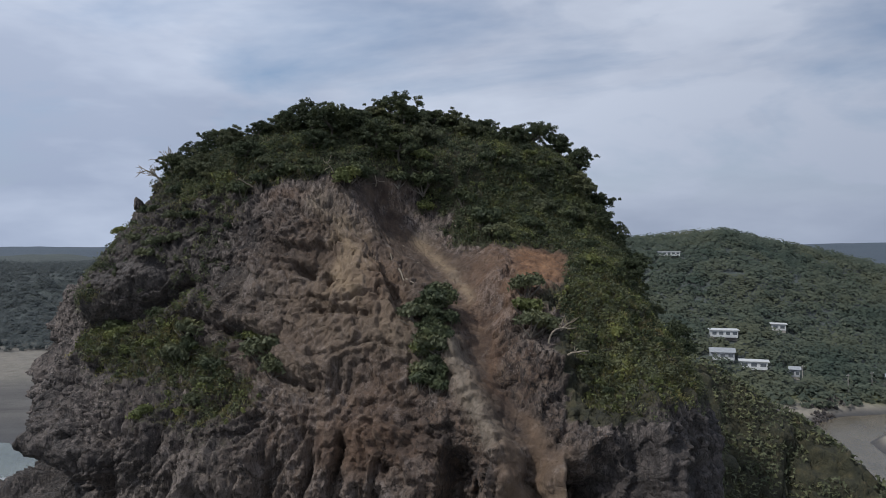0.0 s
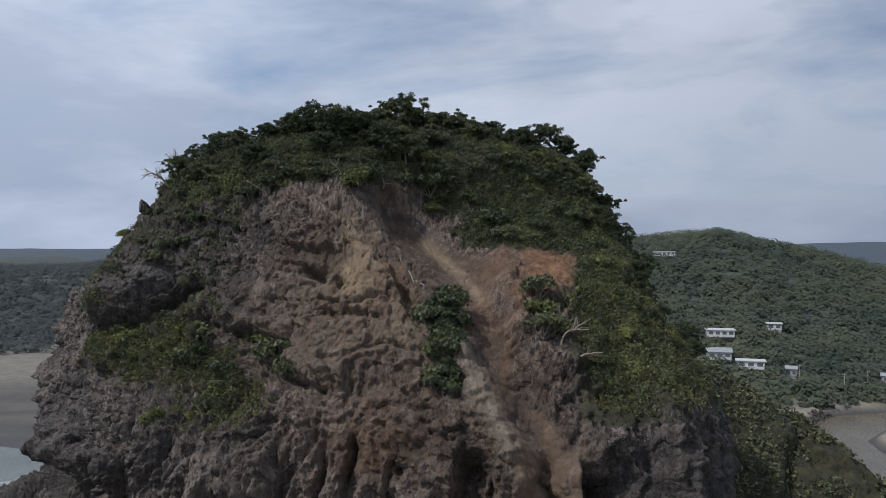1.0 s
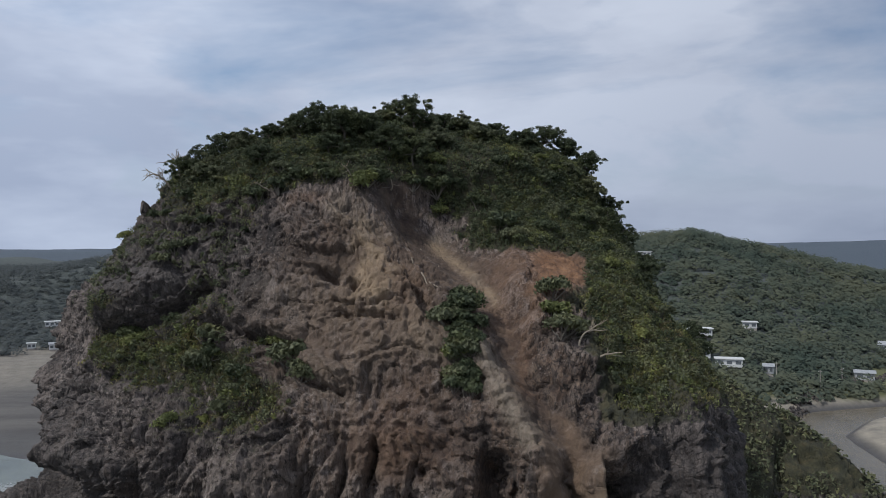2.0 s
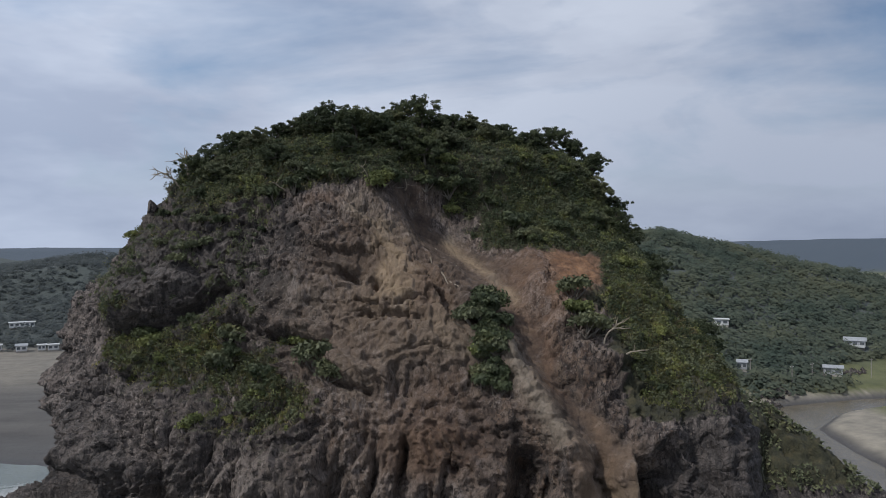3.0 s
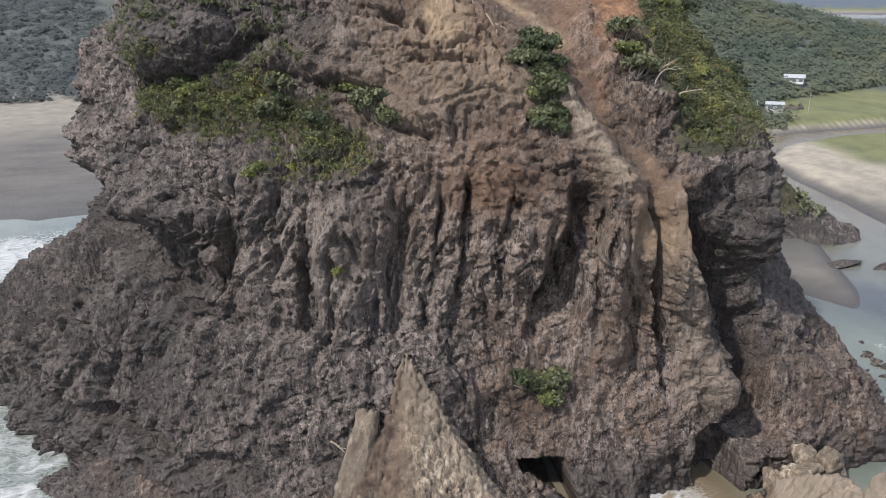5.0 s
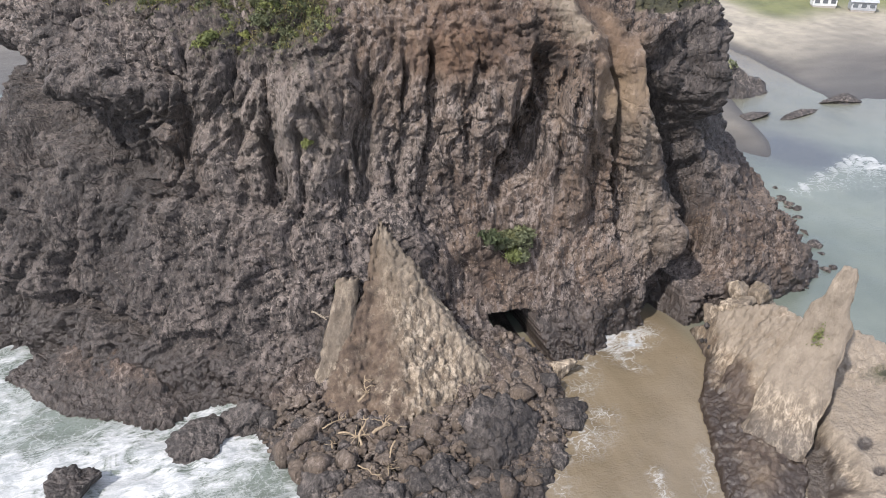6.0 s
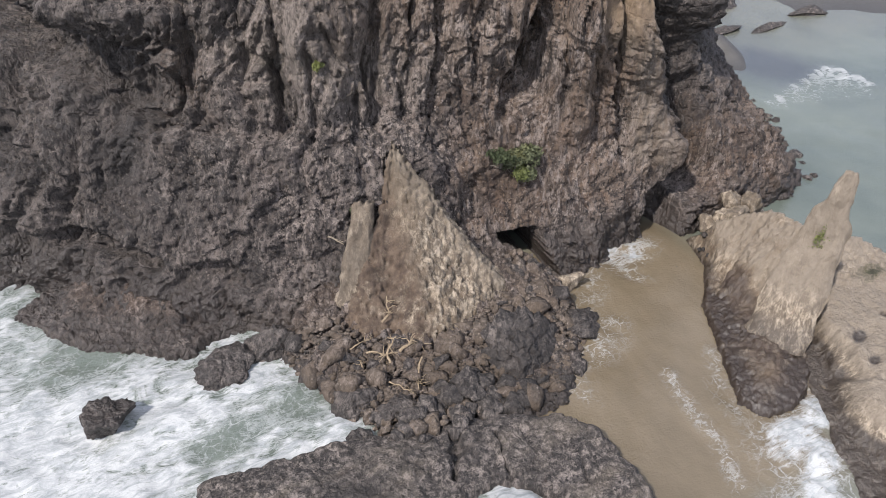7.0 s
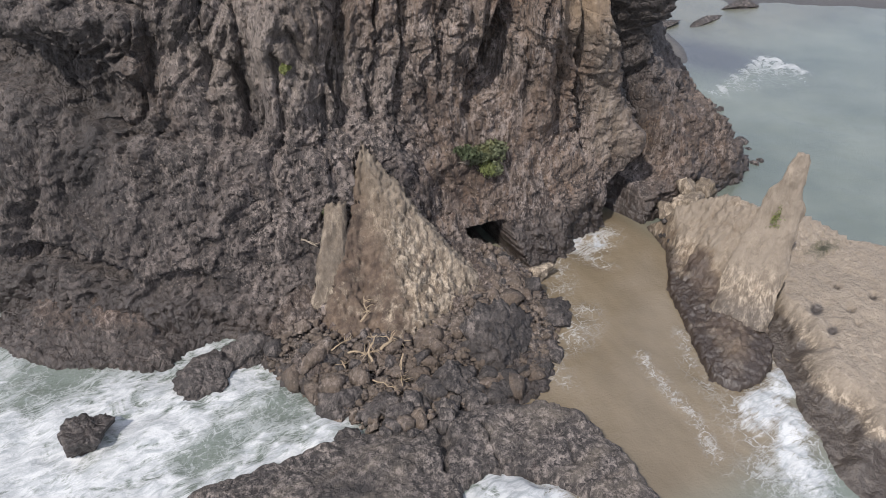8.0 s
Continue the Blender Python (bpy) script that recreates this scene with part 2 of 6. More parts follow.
    col = t.mix(t.maths("MULTIPLY", t.ramp(grit, (0.34, 0.4), (0.45, 0.0)), keen), col, tuple(0.5 * c for c in dark))
    # clasts and lichen spots
    gravel = t.maths("MULTIPLY", t.maths("MAXIMUM", t.ramp(t.noise(0.12, 5, 0.65), (0.4, 0.12), (0.56, 1.0)), t.attr("clast")), clasts)
    pebd, pebc = t.voronoi(2.7, "F1", "Distance", "EUCLIDEAN", 0.12), t.voronoi(2.7, "F1", "Color", "EUCLIDEAN", 0.12)
    speck = t.maths("MULTIPLY", t.maths("MULTIPLY", t.ramp(pebd, (0.22, 1.0), (0.34, 0.0)), t.ramp(pebc, (0.5, 0.0), (0.75, 0.85))), gravel)
    speck = t.maths("MULTIPLY", speck, t.maths("MAXIMUM", t.ramp(warm, (0.3, 1.0), (1.0, 0.35)), t.attr("clast")))
    col = t.mix(speck, col, tuple(min(0.42, 1.6 * c) for c in pale))
    # fresh soil
    soil = t.ramp(t.noise(0.5, 7, 0.7), (0.36, (0.04, 0.024, 0.016)), (0.5, (0.092, 0.062, 0.043)), (0.64, (0.175, 0.128, 0.09)))
    s_fac = t.maths("MULTIPLY", t.attr("soil"), t.ramp(t.noise(0.45, 8, 0.72), (0.36, 0.0), (0.5, 0.95)))
    col = t.mix(s_fac, col, soil)
    orange = t.ramp(t.noise(0.7, 6, 0.7, (1, 1, 0.4)), (0.36, (0.13, 0.064, 0.031)), (0.64, (0.35, 0.2, 0.105)))
    col = t.mix(t.maths("MULTIPLY", t.attr("orange"), t.ramp(fine, (0.3, 0.55), (0.5, 1.0))), col, orange)
    bleach = t.mix(t.attr("soil"), (0.29, 0.252, 0.2), (0.37, 0.285, 0.185))
    col = t.mix(t.maths("MULTIPLY", t.attr("pale"), t.ramp(t.noise(0.8, 8, 0.72, (1, 1, 0.35), 0.5), (0.34, 0.45), (0.56, 0.95))), col, bleach)
    # turf and moss
    turf = t.ramp(t.noise(0.6, 6, 0.7), (0.3, (0.018, 0.022, 0.011)), (0.5, (0.05, 0.053, 0.024)), (0.72, (0.115, 0.1, 0.048)))
    g_fac = t.ramp(t.maths("ADD", t.attr("turf"), t.maths("MULTIPLY", t.noise(0.8, 6, 0.7), 0.9)), (0.72, 0.0), (0.98, 0.95))
    col = t.mix(g_fac, col, turf)
    # aged weathered skin, dark with lichen crust; in the deep gully it paints shade
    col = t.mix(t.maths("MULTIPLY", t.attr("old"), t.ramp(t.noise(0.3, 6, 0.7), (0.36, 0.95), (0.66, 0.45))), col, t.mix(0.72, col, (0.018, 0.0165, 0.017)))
    # dark tide zone, and patches higher on the wall darkened alike
    wet = t.attr("wet")
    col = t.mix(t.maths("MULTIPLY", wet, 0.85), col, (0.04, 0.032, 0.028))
    col = t.mix(1.0, col, (0.605, 0.573, 0.56), "MULTIPLY")
    nt.links.new(col, bsdf.inputs["Base Color"])
    r = t.mix(wet, 0.9, 0.42)
    nt.links.new(r, bsdf.inputs["Roughness"])
    # relief in metres: angular blocks, broken faces, clasts
    angular = t.voronoi(0.75, "F1", "Distance", "CHEBYCHEV", 0.4, (1.0, 1.0, 0.5))
    angular2 = t.voronoi(2.2, "F1", "Distance", "CHEBYCHEV", 0.2, (1.0, 1.0, 0.55))
    h = t.maths("MULTIPLY", angular, -0.6)
    h = t.maths("ADD", h, t.maths("MULTIPLY", angular2, -0.34))
    h = t.maths("ADD", h, t.maths("MULTIPLY", t.noise(1.5, 7, 0.6, (1, 1, 0.2), 0.6), 0.5))
    h = t.maths("ADD", h, t.maths("MULTIPLY", crack, -0.4 * cracks))
    h = t.maths("ADD", h, t.maths("MULTIPLY", t.noise(1.7, 9, 0.72, (1, 1, 0.5), 0.5), 0.48))
    h = t.maths("ADD", h, t.maths("MULTIPLY", t.maths("MULTIPLY", gravel, t.ramp(pebd, (0.0, 1.0), (0.45, 0.0))), 0.16))
    t.bump(t.mix(t.maths("MULTIPLY", t.maths("MAXIMUM", t.attr("soil"), t.attr("orange")), 0.45), h, 0.0), bsdf, 1.0, 0.5 if cracks > 0.3 else 0.34)
    return m


MAT_ROCK = rock_material("breccia", (0.026, 0.0225, 0.022), (0.122, 0.101, 0.092), (0.24, 0.21, 0.19))
MAT_BLACK = rock_material("basalt", (0.024, 0.0215, 0.021), (0.095, 0.084, 0.078), (0.2, 0.178, 0.162), 0.25)
MAT_TAN = rock_material("pale_tuff", (0.115, 0.093, 0.068), (0.25, 0.21, 0.158), (0.4, 0.35, 0.272), 0.2, 0.12)


def leaf_material(name, dark, light, spread=0.5):
    m, nt, bsdf = material(name)
    t = Tree(nt)
    col = t.ramp(t.island(), (0.0, dark), (1.0, light))
    col = t.mix(t.maths("MULTIPLY", t.random(), spread), col, tuple(0.55 * a + 0.45 * b for a, b in zip(dark, light)), "MIX")
    col = t.mix(t.ramp(t.noise(0.5, 4), (0.35, 0.5), (0.7, 0.0)), col, dark)
    col = t.mix(t.ramp(t.noise(1.6, 4, 0.7), (0.4, 0.5), (0.55, 0.0)), col, tuple(0.6 * c for c in dark))
    col = t.mix(t.ramp(t.noise(0.22, 5, 0.7), (0.5, 0.0), (0.66, 0.55)), col, (light[0] * 1.25, light[1] * 1.15, light[2] * 0.95))
    nt.links.new(col, bsdf.inputs["Base Color"])
    bsdf.inputs["Roughness"].default_value = 0.6
    bsdf.inputs["Specular IOR Level"].default_value = 0.2
    thin = nt.nodes.new("ShaderNodeBsdfTranslucent")
    nt.links.new(col, thin.inputs["Color"])
    both = nt.nodes.new("ShaderNodeMixShader")
    both.inputs[0].default_value = 0.22
    nt.links.new(bsdf.outputs[0], both.inputs[1])
    nt.links.new(thin.outputs[0], both.inputs[2])
    nt.links.new(both.outputs[0], nt.nodes["Material Output"].inputs["Surface"])
    return m


MAT_LEAF = leaf_material("dark_leaf", (0.032, 0.042, 0.024), (0.105, 0.125, 0.062))
MAT_LEAF_GREY = leaf_material("grey_leaf", (0.06, 0.07, 0.04), (0.17, 0.18, 0.1))
MAT_LEAF_BRIGHT = leaf_material("bright_leaf", (0.075, 0.09, 0.034), (0.2, 0.215, 0.08))
MAT_GRASS = leaf_material("grass_blade", (0.07, 0.078, 0.03), (0.24, 0.232, 0.1))
MAT_DRY = leaf_material("dry_blade", (0.1, 0.09, 0.045), (0.3, 0.262, 0.14))


def plain_material(name, a, b, scale=3.0, rough=0.8, bump=0.3, metal=0.0):
    m, nt, bsdf = material(name)
    t = Tree(nt)
    n = t.noise(scale, 6, 0.65)
    nt.links.new(t.ramp(n, (0.3, a), (0.7, b)), bsdf.inputs["Base Color"])
    bsdf.inputs["Roughness"].default_value, bsdf.inputs["Metallic"].default_value = rough, metal
    t.bump(n, bsdf, bump, 0.1)
    return m


MAT_BARK = plain_material("bark", (0.06, 0.05, 0.04), (0.16, 0.14, 0.115), 4.0)
MAT_DEADWOOD = plain_material("bleached_wood", (0.15, 0.122, 0.09), (0.3, 0.255, 0.195), 5.0)
MAT_ROOT = plain_material("torn_root", (0.13, 0.095, 0.06), (0.3, 0.23, 0.15), 5.0)
MAT_WHITE = plain_material("white_paint", (0.42, 0.43, 0.43), (0.55, 0.55, 0.54), 0.8, 0.6, 0.05)
MAT_GREYWALL = plain_material("grey_weatherboard", (0.22, 0.23, 0.24), (0.33, 0.34, 0.35), 0.8, 0.6, 0.05)
MAT_ROOF = plain_material("grey_roof", (0.2, 0.21, 0.22), (0.32, 0.33, 0.34), 1.0, 0.5, 0.1)
MAT_WINDOW = plain_material("window_pane", (0.07, 0.08, 0.09), (0.12, 0.13, 0.14), 0.5, 0.15, 0.0)
MAT_POLE = plain_material("weathered_pole", (0.2, 0.18, 0.16), (0.34, 0.31, 0.28), 3.0)


# ---- building meshes ----
def mesh_from(name, verts, faces, mat=None, attrs=None, flat=False):
    me = bpy.data.meshes.new(name)
    verts = np.asarray(verts, np.float32)
    if isinstance(faces, np.ndarray):
        n, k = faces.shape
        me.vertices.add(len(verts))
        me.vertices.foreach_set("co", verts.ravel())
        me.loops.add(n * k)
        me.loops.foreach_set("vertex_index", faces.astype(np.int32).ravel())
        me.polygons.add(n)
        me.polygons.foreach_set("loop_start", np.arange(0, n * k, k, dtype=np.int32))
        me.update(calc_edges=True)
    else:
        me.from_pydata(verts.tolist(), [], faces)
        me.update()
    if not flat:
        me.polygons.foreach_set("use_smooth", np.ones(len(me.polygons), bool))
    for key, vals in (attrs or {}).items():
        a = me.attributes.new(key, "FLOAT", "POINT")
        a.data.foreach_set("value", np.asarray(vals, np.float32).ravel())
    if mat:
        me.materials.append(mat)
    return me


def grid_faces(rows, cols, wrap=False):
    r, c = np.meshgrid(np.arange(rows - 1), np.arange(cols if wrap else cols - 1), indexing="ij")
    a = r * cols + c
    b = r * cols + (c + 1) % cols
    return np.stack([a, b, b + cols, a + cols], -1).reshape(-1, 4)


def grid_normals(p):
    """Unit normals of a grid of places (rows, cols, 3)."""
    du, dv = np.gradient(p, axis=1), np.gradient(p, axis=0)
    n = np.cross(du, dv)
    return n / (np.linalg.norm(n, axis=-1, keepdims=True) + 1e-9)


# ---- the great rock ----
AX, AY, TOP = -10.0, 124.0, 80.2
ANGLES = (-180, -110, -78, -56, -36, -16, 4, 24, 44, 64, 100, 180)
# outline by height: how far the side stands from the axis in each of those directions
OUTLINE = {
    -5: (62, 62, 70, 65, 63.5, 60.5, 59.5, 65, 84, 78, 68, 62),
    6: (59, 60, 69.5, 60.5, 58, 57, 55, 62.5, 77, 68, 60, 59),
    16: (54, 56, 66.5, 56.5, 54, 54, 50.5, 60, 67.5, 57, 54, 54),
    26: (51, 50, 52.5, 51.5, 49.5, 49, 49, 59.5, 59.3, 50, 49, 51),
    36: (47, 46, 49.5, 51.5, 47.5, 45.5, 48, 60.5, 57.6, 46.5, 44, 47),
    46: (43, 44, 51, 47.2, 39.5, 39.5, 42.5, 51, 53, 43, 40, 43),
    56: (37, 40, 45, 44, 34.5, 34.5, 36, 36, 41.5, 41, 39, 37),
    65: (29, 34, 38.5, 36, 30, 28, 26, 21, 25, 34, 36, 29),
    73: (20, 27, 29, 27, 22, 18, 16, 16, 20, 27, 30, 20),
}


def outline_radius(th, z):
    """The rock's smooth outline: a natural blend over direction and height."""
    zs = np.array(list(OUTLINE) + [TOP + 0.6])
    tab = np.array(list(OUTLINE.values()) + [(0,) * len(ANGLES)], float)
    fine = np.linspace(-180, 180, 361)
    cols = np.array([np.convolve(np.pad(np.interp(fine, ANGLES, row), 12, mode="wrap"), np.hanning(17) / np.hanning(17).sum(), "same")[12:-12] for row in tab])
    zf = np.linspace(-5, TOP + 0.6, 340)
    i = np.clip(np.searchsorted(zs, zf) - 1, 0, len(zs) - 2)
    u = (zf - zs[i]) / (zs[i + 1] - zs[i])
    slope = np.gradient(cols, zs, axis=0)
    slope[-1] = slope[-2] * 2.2
    h = (zs[i + 1] - zs[i])[:, None]
    u = u[:, None]
    full = ((2 * u ** 3 - 3 * u ** 2 + 1) * cols[i] + (u ** 3 - 2 * u ** 2 + u) * h * slope[i]
            + (-2 * u ** 3 + 3 * u ** 2) * cols[i + 1] + (u ** 3 - u ** 2) * h * slope[i + 1])
    full = np.maximum(full, 0)
    a, b = np.clip((th + 180), 0, 359.999), np.clip((z + 5) / (TOP + 5.6) * 339, 0, 338.999)
    ia, ib = a.astype(int), b.astype(int)
    fa, fb = a - ia, b - ib
    return ((full[ib, ia] * (1 - fa) + full[ib, ia + 1] * fa) * (1 - fb) + (full[ib + 1, ia] * (1 - fa) + full[ib + 1, ia + 1] * fa) * fb)


th_row = np.concatenate([np.linspace(-180, -104, 40, endpoint=False), np.linspace(-104, 100, 940, endpoint=False), np.linspace(100, 180, 40, endpoint=False)])
rise = np.concatenate([np.linspace(-5, 66, 470, endpoint=False), TOP + 0.5 - (np.linspace(1, 0, 70) ** 2) * (TOP + 0.5 - 66)])
TH, ZZ = np.meshgrid(th_row, rise)
RR = outline_radius(TH.ravel(), ZZ.ravel()).reshape(TH.shape)
base = np.stack([AX + RR * np.sin(np.radians(TH)), AY - RR * np.cos(np.radians(TH)), ZZ], -1)
X, Z = base[..., 0].ravel(), base[..., 2].ravel()
front = (np.abs(TH) < 95).astype(float).ravel()
P0 = base.reshape(-1, 3)

# clefts that cut down the wall: depth, width of the sheer side, width of the open side, foot-to-head line in x and height
CLEFTS = [
    (6.0, 0.9, 5.2, [(-4.8, 20.5), (-2.8, 27.5), (-0.5, 33), (0.4, 39)]),        # the great dark recess
    (3.6, 0.5, 1.7, [(11.2, 13), (9.9, 24), (9.0, 30), (8.2, 38)]),             # between buttress and pillar
    (9.0, 0.8, 7.4, [(20.0, 6), (19.0, 15), (17.4, 20), (15.4, 25), (13.4, 31), (12.6, 38)]),  # deep gully beside the corner
    (2.6, 0.5, 2.0, [(-14.2, 22.5), (-12.6, 27.5), (-11.6, 33), (-10.8, 39)]),
    (1.7, 0.4, 1.8, [(-17.2, 25), (-15.6, 31), (-14.4, 38)]),
    (1.6, 0.5, 2.6, [(-20.6, 20), (-21.6, 26), (-20.2, 33), (-19.6, 38)]),
    (2.2, 0.5, 3.2, [(-31.4, 22), (-31.0, 29), (-30.2, 36)]),
    (2.0, 0.5, 2.8, [(-40.6, 23), (-39.4, 31), (-37.6, 38.5)]),
    (1.4, 0.4, 1.6, [(-34.8, 25), (-34.0, 30), (-32.6, 36.5)]),
    (3.2, 0.6, 9.0, [(-5.2, 51), (-6.6, 56), (-9, 59.5), (-13, 62.5), (-18, 65.5)]),   # edge of the slip
    (1.6, 0.4, 1.4, [(2.6, 24), (2.2, 30), (3.2, 35)]),
    (1.5, 0.4, 1.6, [(-8.2, 27), (-7.4, 33), (-6.6, 39)]),
    (1.2, 0.4, 1.6, [(6.8, 16), (6.2, 22), (6.6, 27)]),
]
# large forms: hollows cut in (minus), ribs standing out (plus), each a line in x and height
FORMS = [
    # amount, width, line
    (-3.4, 3.0, [(-56, 29), (-51, 28.5), (-47, 26.5), (-43, 24.5)]),  # dark hollow under a brow
    (1.8, 2.0, [(-50, 34), (-41, 33.5)]),
    (1.5, 1.7, [(-15.4, 28), (-14.8, 23.5)]),
    (1.6, 2.6, [(-27.0, 34), (-26.6, 23.5)]),                     # bulging column
    (1.2, 1.8, [(-6.5, 33), (-6.0, 27)]),
    (1.6, 1.8, [(4.4, 37), (3.6, 30), (4.4, 18)]),
    (1.4, 1.1, [(5.8, 38.5), (6.4, 36)]),
    (1.6, 2.2, [(10.6, 36), (11.6, 30), (14.2, 22), (16.2, 13.5)]),   # tan pillar
    (1.8, 1.6, [(17.6, 13.5), (17.9, 11.5)]),
    (3.4, 2.6, [(20.6, 41), (21.4, 29)]),                         # rough corner column
    (-1.2, 1.4, [(-40, 21.5), (-32, 21.6), (-24, 21.4), (-17, 22.4)]),
]
SCAR_FORMS = [
    (-2.6, 3.0, [(-8, 67), (-1, 61), (3.5, 52), (5.5, 46), (8.5, 40), (11, 34)]),  # slip chute
    (1.8, 1.3, [(0.8, 47.5), (2.2, 44), (4.4, 40)]),             # pale fin
    (-2.8, 1.0, [(-49, 47.6), (-43, 48.8), (-36, 51.6), (-33, 54)]),  # overhang under the dark block
    (2.2, 2.6, [(-47, 51.8), (-40, 53.8)]),
    (-1.6, 0.5, [(-32.5, 49.6), (-29, 48.6), (-26, 47.9), (-20, 47.3)]),
    (1.2, 0.9, [(-31, 50.9), (-26, 49.6), (-20, 48.8)]),
    (-1.2, 0.5, [(-16, 51.4), (-9, 50.8)]),
    (-1.2, 0.4, [(-19, 44.0), (-14.6, 42.9)]),                    # below the jutting slab
    (1.0, 1.4, [(-18.6, 45.6), (-15.4, 44.9)]),
    (-3.0, 1.0, [(-59, 7.4), (-55, 8.2), (-51, 7.4), (-48.5, 6.2)]),   # broken undercut above the shelf
    (-2.2, 1.1, [(-44.5, 5.2), (-41, 6.4), (-38, 5.0)]),
    (-2.2, 0.8, [(-18.0, 56.2), (-17.0, 56.0)]),                  # small hollows in the scar
    (-2.0, 0.6, [(-14.2, 55.2), (-14.0, 55.0)]),
    (-0.7, 2.2, [(10, 57.2), (14.5, 57.4)]),                      # recess of the orange slip
    (4.6, 2.8, [(-59.5, 37.6), (-59.2, 39.6)]),                     # the nose
    (-4.4, 2.2, [(-67, 31.2), (-56, 30.8)]),
]


def gully(x, z, depth, sheer, wide, pts):
    """A cleft with a steep side towards -x and an open side towards +x, fading out at head and foot."""
    px, pz = np.array(pts, float).T
    u = x - np.interp(z, pz, px)
    fade = smooth(pz[0] - 2.5, pz[0] + 3.5, z) * smooth(pz[-1] + 1.5, pz[-1] - 3.0, z)
    return -depth * fade * np.where(u < 0, smooth(-sheer, 0, u), 1 - np.clip(u / wide, 0, 1) ** (0.8 if depth < 5 else 1.9))


push = np.zeros(len(X))
bent = X + 0.9 * fbm(P0 * np.array([0.3, 0.3, 0.22]), 3, 5)
for depth, sheer, wide, pts in CLEFTS:
    push += gully(bent, Z, depth, sheer, wide, pts)
for amount, width, pts in FORMS + SCAR_FORMS:
    d, down = line_dist(X + 0.8 * vnoise(P0 * 0.25, 5), Z, pts)
    push += amount * np.exp(-(d / width) ** (4 if amount <= -3 else 2))
push += 1.1 * smooth(22.5, 20.5, Z + 1.2 * fbm(P0 * 0.15, 3, 6)) * smooth(-13, -17, X) * smooth(-62, -50, X)   # the lower wall stands proud
push *= front
# the bowl that slipped, below the crown of bushes
push -= 3.0 * spot(X, Z, -3, 64, 8, 4.5, -30) * front
# sea cave and the dark hollow at the foot of the deep gully
mouth = np.clip(1.3 - np.maximum(np.abs(X + 3.9 + 0.25 * (Z - 3)) / 2.1, np.abs(Z - 2.7) / 2.6), 0, 0.14) / 0.14 * front
hollow = np.clip(1.3 - np.hypot((X - 17.5) / 2.6, (Z - 3.5) / 4.2), 0, 0.5) / 0.5 * front
n0 = grid_normals(base).reshape(-1, 3)
outward = np.sign(np.sum(n0 * (P0 - np.array([AX, AY, 40])), 1).mean())
n0 *= outward
P1 = P0 + n0 * push[:, None]
# zones of the surface
wob = 3.5 * fbm(P1 * 0.13, 4, 61)
xs, zs_ = X + wob, Z + 0.8 * wob
CHUTE = [(-7, 66.5), (-1, 61), (3.5, 52), (5.5, 46), (8.5, 40), (11, 33)]
soil = np.clip(1.1 * spot(xs, zs_, -5.5, 64, 6.5, 4.2, -30) + 1.1 * np.exp(-(line_dist(xs, zs_, CHUTE)[0] / 3.2) ** 2)
               + 0.85 * spot(xs, zs_, -14, 57, 9, 7) + 0.55 * spot(xs, zs_, -12, 49, 13, 6) + 0.75 * spot(xs, zs_, -10, 38, 9, 5) + 0.35 * smooth(20, 24, xs) * smooth(17, 9, zs_) + 0.5 * spot(xs, zs_, -5, 14, 8, 8), 0, 1) * front
fin_mask = np.exp(-(line_dist(X, Z, [(0.8, 47.5), (2.2, 44), (4.6, 39.5)])[0] / 1.4) ** 2) * front
soil *= 1 - 0.9 * fin_mask
orange = np.clip(1.4 * spot(X + 0.6 * wob, Z + 0.4 * wob, 12.2, 56.6, 4.3, 3.4) + 0.3 * np.exp(-(line_dist(xs, zs_, [(9.5, 55), (7.5, 50), (6.6, 46)])[0] / 1.3) ** 2)
                 + 0.15 * spot(xs, zs_, -9, 38, 5, 4) + 0.16 * np.exp(-(line_dist(xs, zs_, [(8.6, 41), (10.5, 36)])[0] / 1.5) ** 2) + 0.35 * spot(xs, zs_, -20.8, 65.3, 3, 1.2) + 0.15 * spot(xs, zs_, -6, 40, 5, 4) + 0.25 * spot(xs, zs_, -9, 55, 4, 4) + 0.3 * spot(xs, zs_, 4.5, 55, 2, 5), 0, 1) * front
palez = np.clip(0.5 * spot(xs, zs_, -6.2, 48, 4, 3.4) + 0.85 * np.exp(-(line_dist(xs, zs_, [(-17, 64), (-12.6, 58), (-13, 53)])[0] / 2.2) ** 2)
                + 1.0 * np.exp(-(line_dist(X, Z, [(0.8, 47.5), (2.2, 44), (4.6, 39.5)])[0] / 1.3) ** 2)
                + 0.5 * np.exp(-(line_dist(xs, zs_, [(9.8, 33), (13, 22), (15, 13)])[0] / 2.6) ** 2) + 0.2 * spot(xs, zs_, -13, 54, 9, 6) + 0.3 * spot(xs, zs_, -26, 29, 13, 6) + 0.2 * np.exp(-(line_dist(xs, zs_, [(8.5, 41), (12, 33)])[0] / 1.8) ** 2) + 0.8 * np.exp(-(line_dist(X, Z, [(-1.5, 63.5), (1.8, 58), (3.6, 54)])[0] / 0.6) ** 2) + 0.3 * spot(xs, zs_, -16, 45, 4, 2.4) + 0.2 * spot(xs, zs_, -25, 51, 8, 3.2), 0, 1) * front
steep = (1 - smooth(54, 66, Z - 9 * smooth(-9, -17, X)) * 0.7) * (1 - 0.7 * np.clip(np.exp(-(line_dist(xs, zs_, CHUTE)[0] / 3.6) ** 2) + spot(xs, zs_, -4, 64, 9, 5, -30) + 0.7 * orange - fin_mask, 0, 1))
steep *= 1 - 0.45 * spot(X, Z, 3, 12, 9, 8)
steep *= 1 - 0.15 * smooth(22, 27, X) * smooth(18, 10, Z)
